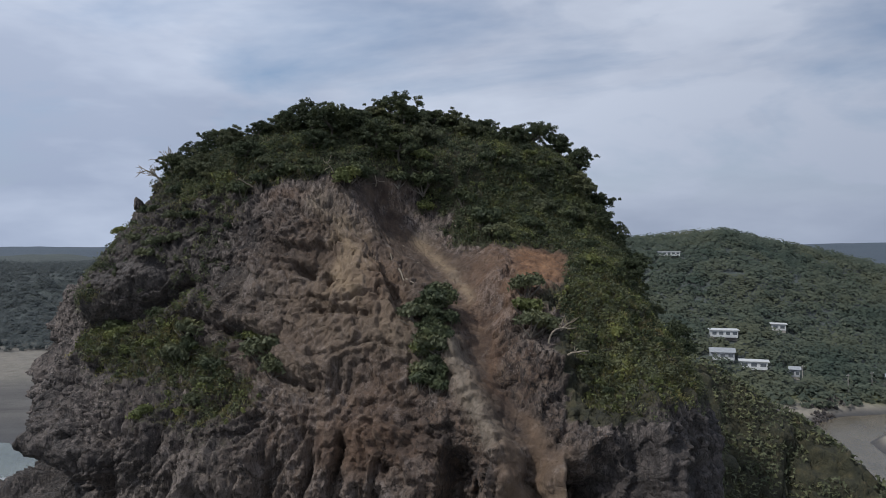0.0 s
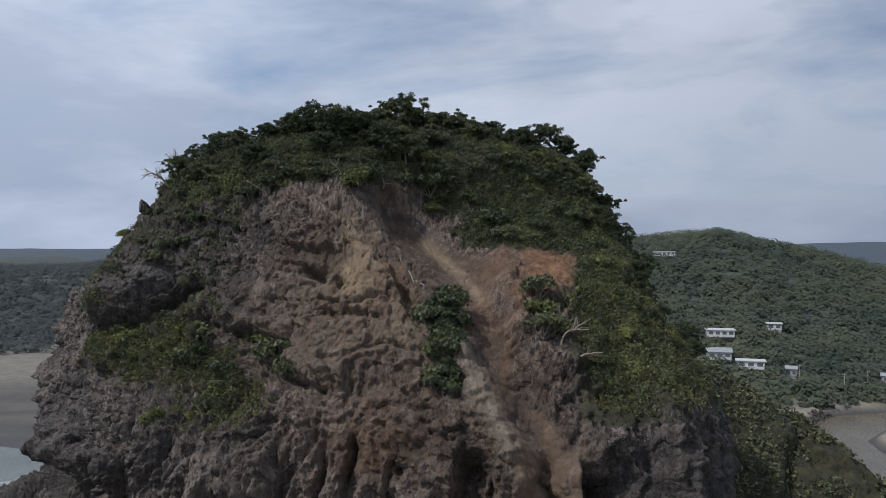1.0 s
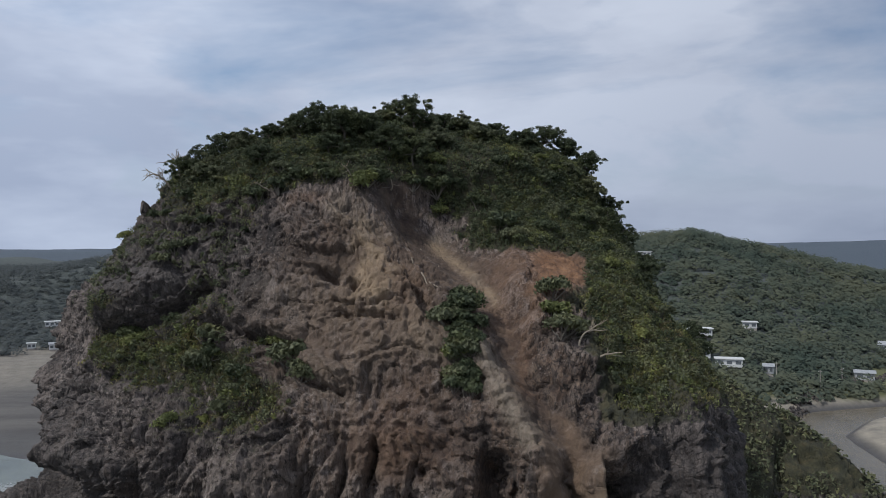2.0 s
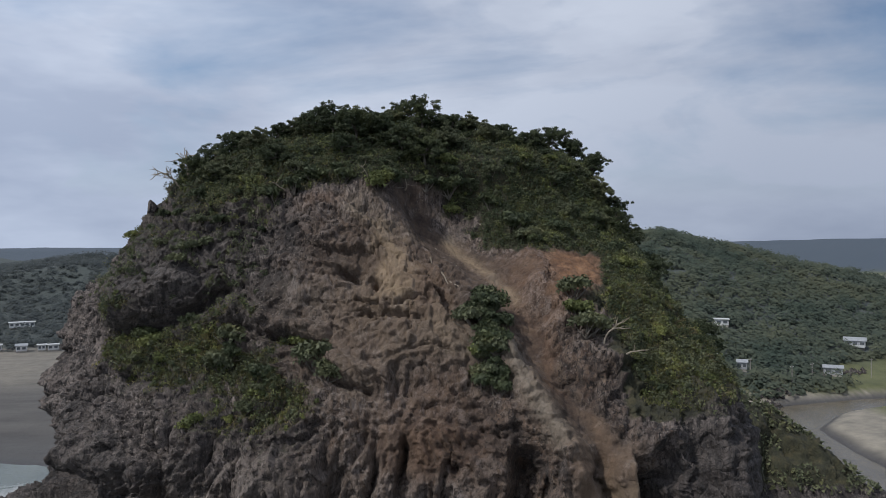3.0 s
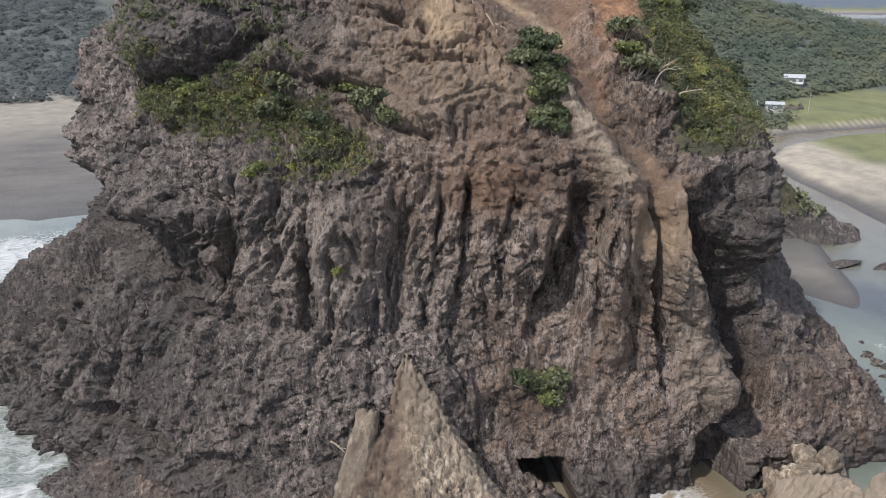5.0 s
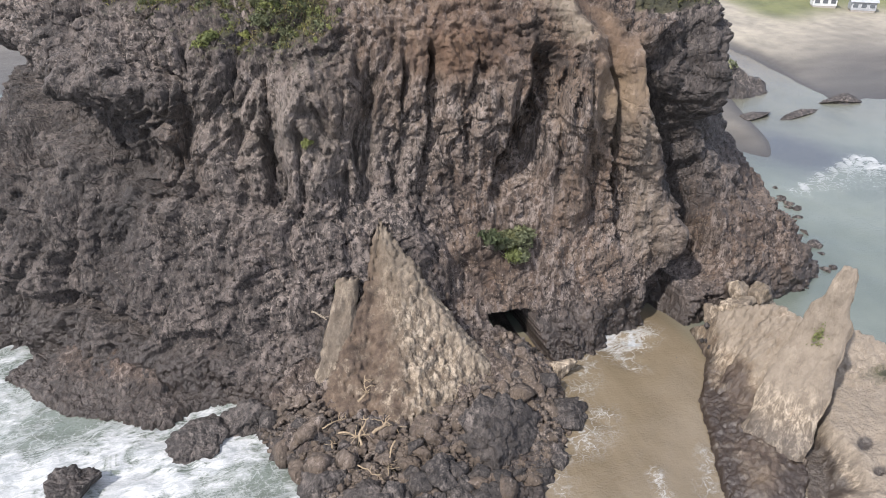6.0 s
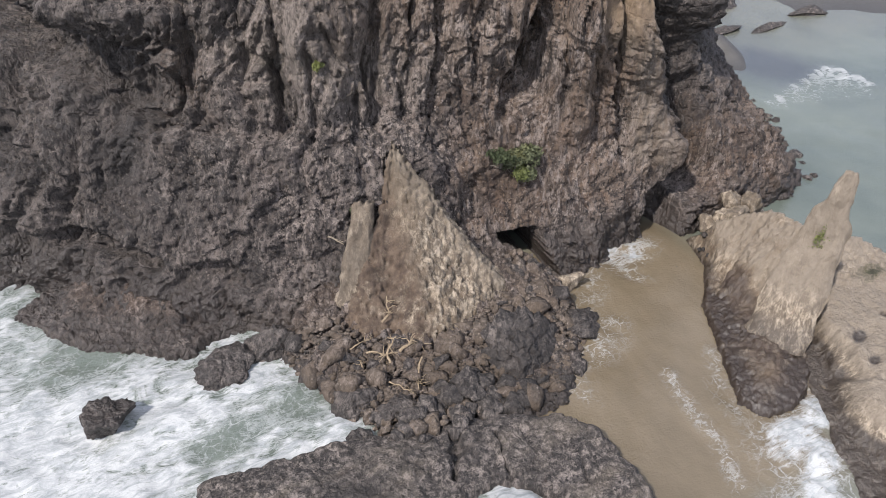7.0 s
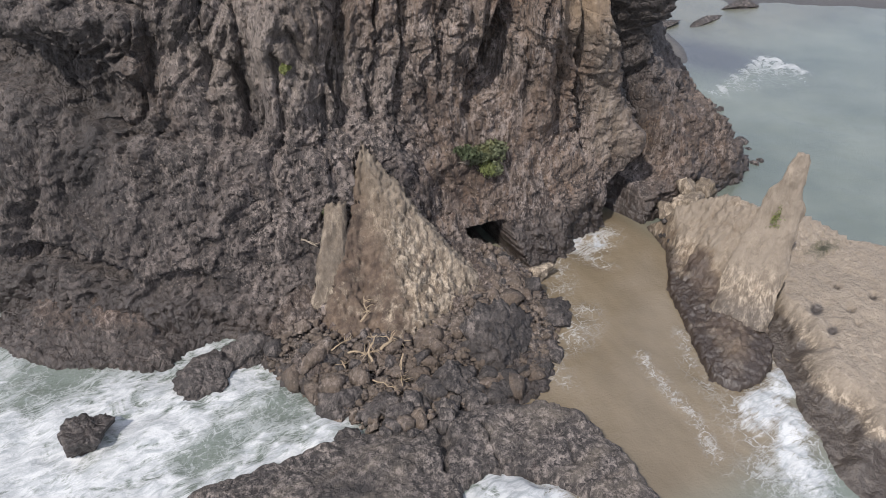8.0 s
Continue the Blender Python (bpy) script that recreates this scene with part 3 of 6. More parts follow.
rugged = 0.45 + 0.95 * smooth(-0.45, 0.5, fbm(P1 * 0.05, 3, 39))
low = 1 - smooth(34, 44, Z)
warp = np.stack([fbm(P1 * 0.12, 2, 41), fbm(P1 * 0.12, 2, 43), 0 * Z], -1)
JOINTS = np.array([[0.93, 0.31, 0.2], [-0.34, 0.92, 0.18], [-0.13, -0.24, 0.96]])    # the rock's sets of joints
PJ = P1 @ JOINTS.T
flank = smooth(26, 38, TH.ravel()) * smooth(14, 20, Z)
detail = 1.1 * fbm(P1 * 0.075, 3, 3) * steep
# flutes that run down the wall: rounded ribs between sharp creases
smooth_part = 0.5 + 0.5 * smooth(18, 23, Z + 1.5 * warp[:, 0] - 8 * smooth(-18, -10, X))
smooth_part = np.maximum(smooth_part, 0.95 * smooth(-42, -50, X))
flow = P1 + 3.0 * warp + np.stack([0.12 * (30 - Z), 0 * Z, 0 * Z], -1)
for k, amp, seed in ((0.16, 2.8, 11), (0.36, 2.2, 12), (0.8, 1.2, 13), (1.8, 0.5, 14)):
    rib = np.abs(vnoise(flow * np.array([k, k, k * (0.13 if k < 0.3 else 0.2)]), seed))
    detail += amp * (0.12 + 0.88 * low) * smooth_part * (1 + 0.4 * flank) * (np.minimum(rib, 0.6) - 0.25) * steep
bedded = np.clip(1.3 * spot(xs, zs_, -16, 53, 17, 10) + 0.9 * spot(xs, zs_, -36, 56, 9, 8), 0, 1)
c1, c2, own, fac = cells(PJ * np.stack([0.3 + 0 * Z, 0.3 + 0 * Z, 0.2 - 0.12 * low], -1) * 0.85 + 0.12 * warp, 21, 5)
detail += steep * rugged * (1 - 0.3 * flank) * (1 - 0.5 * low) * (1 - 0.35 * bedded) * (0.8 * (own - 0.5) + 2.0 * fac)
d1, d2, own2, fac2 = cells(PJ * np.stack([0.8 + 0 * Z, 0.8 + 0 * Z, 0.4 - 0.2 * low], -1) + 0.2 * vnoise(P1 * 0.5, 8)[:, None], 27, 5)
detail += steep * (1 - 0.5 * flank) * 0.5 * (1 - 0.55 * bedded) * (1.5 - 0.5 * rugged) * (0.6 * (own2 - 0.5) + 1.4 * fac2)
calm = np.clip(1.2 * spot(xs, zs_, -15, 51, 15, 9) * smooth(-0.25, 0.3, fbm(P1 * np.array([0.14, 0.14, 0.2]), 3, 45)) + 0.9 * np.exp(-(line_dist(xs, zs_, [(10.5, 36), (12.5, 29), (15, 20), (17, 12)])[0] / 2.6) ** 2) + 0.6 * spot(xs, zs_, 4, 22, 6, 9), 0, 1)
e1, e2, own3, fac3 = cells(PJ * np.array([2.0, 2.0, 1.0]) + 0.25 * vnoise(P1 * 1.6, 18)[:, None], 29, 5)
# plates that have spalled off, leaving sharp irregular steps
for k, total, step_, seed in ((0.09, 2.6, 0.9, 171), (0.24, 0.9, 0.34, 181)):
    f_ = total * fbm((P1 + 0.8 * warp) @ JOINTS.T * np.array([k, k, k * 1.5]) * np.array([1, 1, 0.75]), 4, seed) / step_
    whole = np.floor(f_)
    detail += steep * (1 - 0.45 * low) * (1 - 0.5 * flank) * (1 - 0.3 * bedded) * step_ * (whole + smooth(0.85, 1.0, f_ - whole) - f_ * 0.6)
patchy = smooth(-0.4, 0.5, fbm(P1 * 0.1, 3, 35))
detail += steep * (1 - 0.5 * flank) * (0.2 + 0.24 * patchy) * (1 - 0.55 * calm) * (0.9 * (own3 - 0.5) + 1.2 * fac3)
# beds of the scar, broken into blocks by upright joints, with open seams between them
def beds(thick, long, seed):
    lay = (Z + 0.1 * X + 1.4 * fbm(P1 * 0.09, 3, seed)) / thick + 0.25 * vnoise(P1 * 0.6, seed + 1)
    li = np.floor(lay).astype(np.int64)
    run = (X - 0.25 * Z) / long + 9.0 * lattice(li, li * 0, li * 0, seed) + 0.3 * vnoise(P1 * 0.5, seed + 2)
    ri = np.floor(run).astype(np.int64)
    lf, rf = lay - li, run - ri
    stand = lattice(li, ri, li * 0, seed + 3) - 0.5
    seam = np.exp(-(np.minimum(lf, 1 - lf) * thick / 0.16) ** 2)
    joint = np.exp(-(np.minimum(rf, 1 - rf) * long / 0.14) ** 2)
    tilt = (lattice(li, ri, li * 0, seed + 4) - 0.5) * (rf - 0.5) + (lattice(li, ri, li * 0, seed + 5) - 0.3) * (0.5 - lf)
    return stand, tilt, np.maximum(seam, 0.7 * joint)


bedded *= (1 - 0.85 * np.clip(np.exp(-(line_dist(X, Z, CHUTE)[0] / 4.0) ** 2) + orange, 0, 1)) * front
for thick, long, amp, deep_, seed in ((3.6, 6.0, 0.9, 0.9, 151),):
    stand, tilt, seam = beds(thick, long, seed)
    broken = smooth(0.0, 0.35, fbm(P1 * 0.13, 3, seed + 9))
    detail += bedded * (amp * (stand + tilt) - deep_ * seam * broken)
detail += 0.1 * fbm(P1 * 1.6, 3, 33) * steep
P2 = P1 + n0 * detail[:, None]
P2[:, 2] -= (np.clip(0.9 * (own - 0.35), 0, 1) * rugged * 0.5 + 0.25 * np.clip(own2 - 0.4, 0, 1)) * steep * (1 - smooth(60, 66, Z)) * smooth(-3, 4, Z)
P2[:, 1] += 12.0 * smooth(0, 1, mouth) + 5.0 * smooth(0, 1, hollow)

n2 = grid_normals(P2.reshape(base.shape)).reshape(-1, 3) * outward
right_edge = np.interp(zs_, [36, 42, 50, 58, 63], [19, 15, 12.5, 9.5, 5])
crown_line = np.interp(X, [-47, -41, -36, -29, -22, -14, -8, 0, 8], [71, 67, 64, 65.5, 69.5, 69, 70, 67, 60]) + 1.8 * fbm(P1 * 0.11, 3, 49)
turf = np.clip(smooth(-2.5, 0.5, zs_ - crown_line) + 0.9 * smooth(-1, 2.5, xs - right_edge) * smooth(39, 44, zs_) + 0.75 * np.exp(-(line_dist(xs, zs_, [(-47, 44.5), (-36, 46), (-24, 43)])[0] / 3.4) ** 2)
               + 0.3 * smooth(-24, -31, xs) * smooth(54, 60, zs_) + 0.5 * spot(xs, zs_, -50, 50, 3, 5) + 0.4 * spot(xs, zs_, -30, 38, 9, 3) + 0.3 * (n2[:, 2] - 0.35), 0, 1)
turf = np.where(front > 0, turf, smooth(15, 30, Z))
turf *= np.clip(1 - 1.2 * soil - orange, 0, 1)
# wet near the waterline; the other terms only darken patches higher up
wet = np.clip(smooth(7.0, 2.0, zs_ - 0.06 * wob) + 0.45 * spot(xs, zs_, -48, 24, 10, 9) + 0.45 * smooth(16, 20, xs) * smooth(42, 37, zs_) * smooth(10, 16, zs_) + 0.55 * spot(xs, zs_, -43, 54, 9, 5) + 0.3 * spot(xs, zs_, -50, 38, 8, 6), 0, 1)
warm = np.clip(1.35 * spot(xs, zs_, -8, 50, 17, 16) + 0.75 * spot(xs, zs_, 3, 18, 15, 15) + 0.7 * spot(xs, zs_, 10, 33, 6, 12) + 0.5 * spot(xs, zs_, -41, 26, 3, 5) + 0.45 * smooth(20, 26, xs) * smooth(24, 14, zs_) - 0.6 * spot(xs, zs_, 22, 30, 5, 9), 0, 1) * front
# weathered dark skin; the terms near x 15 to 20 paint the gully's shade
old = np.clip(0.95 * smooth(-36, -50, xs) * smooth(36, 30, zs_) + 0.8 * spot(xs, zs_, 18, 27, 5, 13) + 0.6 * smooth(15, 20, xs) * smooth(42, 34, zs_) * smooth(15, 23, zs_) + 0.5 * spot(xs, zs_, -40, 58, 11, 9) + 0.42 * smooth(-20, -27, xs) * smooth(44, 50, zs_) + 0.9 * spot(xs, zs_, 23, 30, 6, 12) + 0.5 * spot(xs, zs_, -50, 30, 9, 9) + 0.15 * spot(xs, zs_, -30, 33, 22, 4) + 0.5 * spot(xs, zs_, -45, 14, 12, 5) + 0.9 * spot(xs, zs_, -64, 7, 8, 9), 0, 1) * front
clast = np.clip(1.2 * spot(xs, zs_, 2, 12, 11, 9) + 0.9 * spot(xs, zs_, -52, 33, 7, 6) + 0.8 * spot(xs, zs_, -30, 36, 14, 3) + 1.0 * spot(xs, zs_, 24, 34, 6, 8), 0, 1) * front
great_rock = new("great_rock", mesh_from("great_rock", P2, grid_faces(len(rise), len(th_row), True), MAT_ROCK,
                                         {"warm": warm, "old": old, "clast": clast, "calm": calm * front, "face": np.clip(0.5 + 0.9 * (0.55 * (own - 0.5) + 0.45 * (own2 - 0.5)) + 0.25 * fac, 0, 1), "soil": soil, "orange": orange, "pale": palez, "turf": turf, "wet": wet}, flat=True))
tagged(great_rock, "steep grey-brown volcanic sea rock with a fresh orange slip scar", "rock", kind="structure")


# ---- ground, sea and hills ----
def bearing_table(phi, knots):
    k = np.array(knots, float)
    return np.interp(phi, k[:, 0], k[:, 1])


def ground_height(x, y):
    p = np.stack([x, y, 0 * x], -1)
    dist, phi = np.hypot(x, y), np.degrees(np.arctan2(x, y))
    n = fbm(p * 0.012, 4, 71)
    # sea bed and beach
    shore = bearing_table(phi, [(-90, 330), (-32, 258), (-26, 226), (-10, 210), (10, 190), (25, 150), (34, 128), (38, 146), (43, 176), (60, 190), (90, 220)]) + 4 * n
    z = -3.0 + 3.5 * smooth(-30, 10, dist - shore) + 1.0 * smooth(15, 70, dist - shore) + 2.6 * smooth(60, 170, dist - shore) * smooth(24, 36, phi)
    z = z + 2.6 * smooth(120, 200, dist - shore) * smooth(0, -20, phi)
    z = z + 0.8 * np.exp(-(((x - 72) / 14) ** 2 + ((y - 121) / 15) ** 2))
    # river behind the rock
    d, _ = line_dist(x, y, [(84, 100), (100, 135), (108, 165), (112, 195), (119, 224), (140, 243), (172, 251), (215, 254), (420, 280)])
    z = np.where(dist > 90, z - (z + 1.6) * np.exp(-(d / 11.5) ** 4), z)
    # wooded hills
    foot = bearing_table(phi, [(-90, 520), (-35, 440), (-20, 430), (-8, 330), (12, 260), (22, 248), (28, 280), (33, 335), (40, 400), (90, 460)])
    crest = bearing_table(phi, [(-90, 800), (-35, 760), (-10, 700), (12, 560), (24, 540), (38, 620), (90, 800)])
    high = bearing_table(phi, [(-90, 44), (-38, 42), (-30, 45), (-20, 47.5), (-5, 54), (10, 60), (16, 64), (21, 69), (26, 56), (31, 43), (38, 27), (90, 27)])
    up = np.clip((dist - foot) / (crest - foot), 0, 1)
    z = z + np.clip(high - 3, 0, 99) * (0.6 * up + 0.4 * smooth(0, 1, up)) * (1 + 0.22 * n * np.sin(np.pi * up)) * (1 + (0.07 + 0.13 * smooth(-5, -15, phi)) * fbm(p * 0.009, 3, 79))
    z = z - 30 * smooth(1.0, 2.2, dist / crest) * smooth(0, 1, up)
    far = 57 + 16 * fbm(p * 0.0016, 4, 77) + 20 * np.exp(-((phi - 36) / 7) ** 2)
    return np.maximum(z, far * smooth(1500, 2500, dist) - 40 * (dist < 1500))


def fan(name, dists, phis, mat, lift=None):
    D, F = np.meshgrid(dists, np.radians(phis), indexing="ij")
    x, y = (D * np.sin(F)).ravel(), (D * np.cos(F)).ravel()
    return x, y, grid_faces(len(dists), len(phis))


def ground_material():
    m, nt, bsdf = material("ground_sand_and_bush")
    t = Tree(nt)
    sand = t.ramp(t.noise(0.03, 5, 0.6, (1, 3, 1)), (0.35, (0.058, 0.053, 0.049)), (0.65, (0.1, 0.092, 0.083)))
    dry = t.ramp(t.noise(0.2, 5), (0.3, (0.15, 0.135, 0.11)), (0.7, (0.27, 0.24, 0.19)))
    sand = t.mix(t.attr("dry"), sand, dry)
    sand = t.mix(t.maths("MULTIPLY", t.attr("damp"), 0.85), sand, (0.04, 0.038, 0.037))
    grass = t.ramp(t.noise(0.08, 6, 0.7), (0.3, (0.055, 0.062, 0.024)), (0.7, (0.125, 0.128, 0.052)))
    bush = t.ramp(t.noise(0.12, 6, 0.7), (0.3, (0.045, 0.054, 0.05)), (0.7, (0.06, 0.07, 0.063)))
    col = t.mix(t.attr("grass"), sand, grass)
    # distant ranges: aerial haze painted as a bluish base colour
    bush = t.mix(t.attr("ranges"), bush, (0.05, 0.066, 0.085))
    col = t.mix(t.attr("bush"), col, bush)
    nt.links.new(col, bsdf.inputs["Base Color"])
    wet = t.attr("damp")
    nt.links.new(t.mix(wet, 0.9, 0.6), bsdf.inputs["Roughness"])
    t.bump(t.noise(0.25, 8, 0.7), bsdf, 0.6, 1.2)
    return m


MAT_GROUND = ground_material()
g_d = np.concatenate([np.linspace(0, 120, 20, endpoint=False), np.linspace(120, 360, 110, endpoint=False), np.linspace(360, 800, 70, endpoint=False), np.geomspace(800, 4600, 50)])
g_f = np.concatenate([np.linspace(-180, -50, 40, endpoint=False), np.linspace(-50, 60, 260, endpoint=False), np.linspace(60, 180, 37)])
gx, gy, gf = fan("ground", g_d, g_f, None)
gz = ground_height(gx, gy)
gdist, gphi = np.hypot(gx, gy), np.degrees(np.arctan2(gx, gy))
gz = np.where(np.abs(gphi) > 75, np.minimum(gz, -3 + 0 * gz), gz)
bush = smooth(5.0, 8.0, gz + 1.5 * fbm(np.stack([gx, gy, 0 * gx], -1) * 0.04, 3, 5))
# the ground's haze tint grows with distance beyond 1100 m
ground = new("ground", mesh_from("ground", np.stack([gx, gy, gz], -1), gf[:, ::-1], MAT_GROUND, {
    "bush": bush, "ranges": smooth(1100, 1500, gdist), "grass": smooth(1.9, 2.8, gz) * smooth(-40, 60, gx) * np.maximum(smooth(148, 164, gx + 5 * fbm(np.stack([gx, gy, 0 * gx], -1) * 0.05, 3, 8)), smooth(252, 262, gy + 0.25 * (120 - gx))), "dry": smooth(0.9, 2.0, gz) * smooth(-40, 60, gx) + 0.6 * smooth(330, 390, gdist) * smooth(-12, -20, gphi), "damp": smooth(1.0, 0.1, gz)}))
tagged(ground, "dark sand flats, grassy bank and bush-covered hills", "ground", kind="structure")


def water_material():
    m, nt, bsdf = material("sea_water")
    t = Tree(nt)
    foam, silt = t.attr("foam"), t.attr("silt")
    deep = t.ramp(t.noise(0.05, 4), (0.3, (0.075, 0.09, 0.078)), (0.7, (0.125, 0.14, 0.118)))
    mud = t.ramp(t.noise(0.12, 4, 0.6, (1, 0.4, 1)), (0.3, (0.095, 0.074, 0.047)), (0.7, (0.15, 0.12, 0.082)))
    col = t.mix(silt, deep, mud)
    col = t.mix(t.maths("MULTIPLY", t.attr("sheet"), 0.8), col, (0.04, 0.042, 0.05))
    n1 = t.noise(0.24, 10, 0.68, (1.0, 1.3, 1.0), 1.2)
    n2_ = t.noise(0.9, 10, 0.75, (0.45, 1.5, 1.0), 1.4)
    body = t.maths("ADD", t.maths("MULTIPLY", t.maths("SUBTRACT", n1, 0.5), 2.6), t.maths("MULTIPLY", t.maths("SUBTRACT", n2_, 0.5), 2.2))
    f = t.ramp(t.maths("ADD", foam, t.maths("MULTIPLY", body, t.maths("ADD", t.maths("MULTIPLY", foam, 1.0), 0.03))), (0.42, 0.0), (0.66, 0.5), (0.84, 1.0))
    web = t.maths("MULTIPLY", t.ramp(t.voronoi(0.55, "DISTANCE_TO_EDGE", "Distance", "EUCLIDEAN", 2.2), (0.0, 1.0), (0.09, 0.0)), t.ramp(n2_, (0.4, 0.0), (0.56, 1.0)))
    web2 = t.maths("MULTIPLY", t.ramp(t.voronoi(1.4, "DISTANCE_TO_EDGE", "Distance", "EUCLIDEAN", 1.0), (0.0, 0.8), (0.1, 0.0)), t.ramp(n1, (0.42, 0.0), (0.55, 1.0)))
    f = t.maths("MAXIMUM", f, t.maths("MULTIPLY", t.maths("MAXIMUM", web, web2), t.ramp(foam, (0.1, 0.0), (0.55, 0.8))))
    col = t.mix(f, col, t.ramp(t.noise(0.7, 8, 0.7, (0.6, 1.4, 1), 1.0), (0.36, (0.19, 0.205, 0.21)), (0.58, (0.36, 0.366, 0.366))))
    nt.links.new(col, bsdf.inputs["Base Color"])
    nt.links.new(t.mix(f, 0.12, 0.75), bsdf.inputs["Roughness"])
    t.bump(t.mix(0.5, t.noise(0.9, 6, 0.6, (1, 1.6, 1)), t.noise(3.5, 4)), bsdf, 0.35, 0.35)
    return m


MAT_WATER = water_material()


WAVE = [(62, 93), (70, 94.6), (80, 98), (86, 100.2), (90, 100.8), (90, 96), (90.5, 91)]
WAVE_BACK = [(86, 88), (74, 90), (66, 91)]


def poly_mask(x, y, poly):
    inside = np.zeros(np.shape(x), bool)
    for (ax, ay), (bx, by) in zip(poly, poly[1:] + poly[:1]):
        inside ^= ((ay > y) != (by > y)) & (x < (bx - ax) * (y - ay) / (by - ay + 1e-12) + ax)
    return inside.astype(float)


def water_zones(x, y):
    p = np.stack([x, y, 0 * x], -1)
    n = fbm(p * 0.07, 4, 91)
    xx, yy = x + 7 * n, y + 5 * n
    surf = smooth(-22, -36, xx) * smooth(82, 66, yy) * smooth(-140, -70, xx)
    surf = 0.92 * surf - 0.6 * spot(x + n, y + n, -46.8, 54.6, 3.8, 2.6, 20) - 0.55 * spot(x + 2 * n, y + n, -38, 56.5, 6, 4)
    surf = np.maximum(surf, 0.62 * smooth(-48, -60, xx) * smooth(224, 208, np.hypot(x, y)) * (0.85 + 0.15 * np.sin(yy * 0.16 + 3 * n)) + 0.3 * smooth(-50, -60, xx) * np.exp(-((yy - 176) / 12) ** 2))
    surf = np.maximum(surf, 0.9 * spot(x + 2 * n, y + n, 6.5, 31, 4.5, 3.4) + 0.5 * spot(x + 2 * n, y, 1.5, 25, 4, 3))
    crest, _ = line_dist(x + 1.5 * n, y + 1.5 * n, WAVE)
    behind = poly_mask(x + 2 * n, y + 2 * n, WAVE + WAVE_BACK)
    surf = np.maximum(surf, 0.6 * np.exp(-(crest / 0.7) ** 2) + behind * (0.26 + 0.2 * np.exp(-(crest / 4.0) ** 2) + 0.4 * spot(x, y, 87.5, 97, 4, 5)))
    surf = np.maximum(surf, 1.7 * spot(x + n, y + n, -22.8, 34.4, 5.0, 4.0, -35))
    surf = np.maximum(surf, 0.46 * np.exp(-(line_dist(x + n, y + n, [(1.4, 44), (0.7, 41), (-0.1, 35), (-2.6, 28)])[0] / 1.1) ** 2))
    surf = np.maximum(surf, 0.34 * np.exp(-(line_dist(xx, yy, [(2, 66), (-1, 58), (-7, 51), (-11, 44)])[0] / 2.6) ** 2))
    surf = np.maximum(surf, 0.7 * spot(xx, yy, 8, 64, 6, 4.5) + 0.5 * spot(xx, yy, -4, 51, 4, 3))
    surf = np.maximum(surf, 0.95 * spot(x + n, y + n, 11.5, 32.0, 4.5, 3.2))
    surf = np.maximum(surf, 0.95 * spot(x + 2 * n, y + 2 * n, 6.4, 27.2, 4.2, 2.4, 50) + 0.6 * spot(x + n, y, 3.5, 22.5, 4, 3))
    surf = np.maximum(surf, 0.75 * spot(x + 2 * n, y + n, 12.5, 64.6, 4.6, 2.2, 10))
    surf = np.maximum(surf, 0.36 * np.exp(-(line_dist(x + n, y + n, [(8, 44), (5, 40), (4, 36)])[0] / 1.6) ** 2))
    inlet = smooth(-24, -16, x) * smooth(25, 17, x) * smooth(20, 30, y) * smooth(74, 68, y)
    inlet = inlet * (1 - 0.6 * smooth(8, 12, x) * smooth(35, 31, y))
    silt = np.maximum(inlet, smooth(20, 60, x) * smooth(95, 125, y) * 0.35 + 0.5 * smooth(130, 170, y) * smooth(60, 90, x))
    return np.clip(surf, 0, 1), np.clip(silt, 0, 1)


w_d = np.concatenate([np.linspace(15, 110, 200, endpoint=False), np.linspace(110, 320, 70, endpoint=False), np.geomspace(320, 4600, 30)])
w_f = np.concatenate([np.linspace(-180, -65, 30, endpoint=False), np.linspace(-65, 60, 280, endpoint=False), np.linspace(60, 180, 24)])
wx, wy, wf = fan("water", np.concatenate([[0.0], w_d]), w_f, None)
foam, silt = water_zones(wx, wy)
wp = np.stack([wx, wy, 0 * wx], -1)
wz = 0.12 * fbm(wp * 0.2, 4, 93) + foam * (0.6 * fbm(wp * 0.13, 4, 95) + 0.4 * ridged(wp * 0.4, 4, 97))
wz += 1.6 * spot(wx, wy, -22.6, 34.0, 3.4, 2.4, -35) + 0.5 * np.exp(-(line_dist(wx, wy, WAVE)[0] / 1.2) ** 2)
sheet = np.clip(1.3 * spot(wx, wy, 79, 108, 9, 14, 15), 0, 1) * (1 - poly_mask(wx, wy, WAVE + WAVE_BACK))
wz *= smooth(500, 100, np.hypot(wx, wy))
water = new("water", mesh_from("water", np.stack([wx, wy, wz], -1), wf[:, ::-1], MAT_WATER, {"foam": foam, "silt": silt, "sheet": sheet}))
tagged(water, "grey-green sea with white surf and a silty brown inlet", "water", kind="structure")


# ---- rocks at the waterline ----
def poly_inside(x, y, poly):
    """Distance from a closed outline, positive inside it."""
    d, _ = line_dist(x, y, list(poly) + [poly[0]])
    inside = np.zeros(np.shape(x), bool)
    for (ax, ay), (bx, by) in zip(poly, list(poly[1:]) + [poly[0]]):
        cross = (ay > y) != (by > y)
        inside ^= cross & (x < (bx - ax) * (y - ay) / (by - ay + 1e-12) + ax)
    return np.where(inside, d, -d)


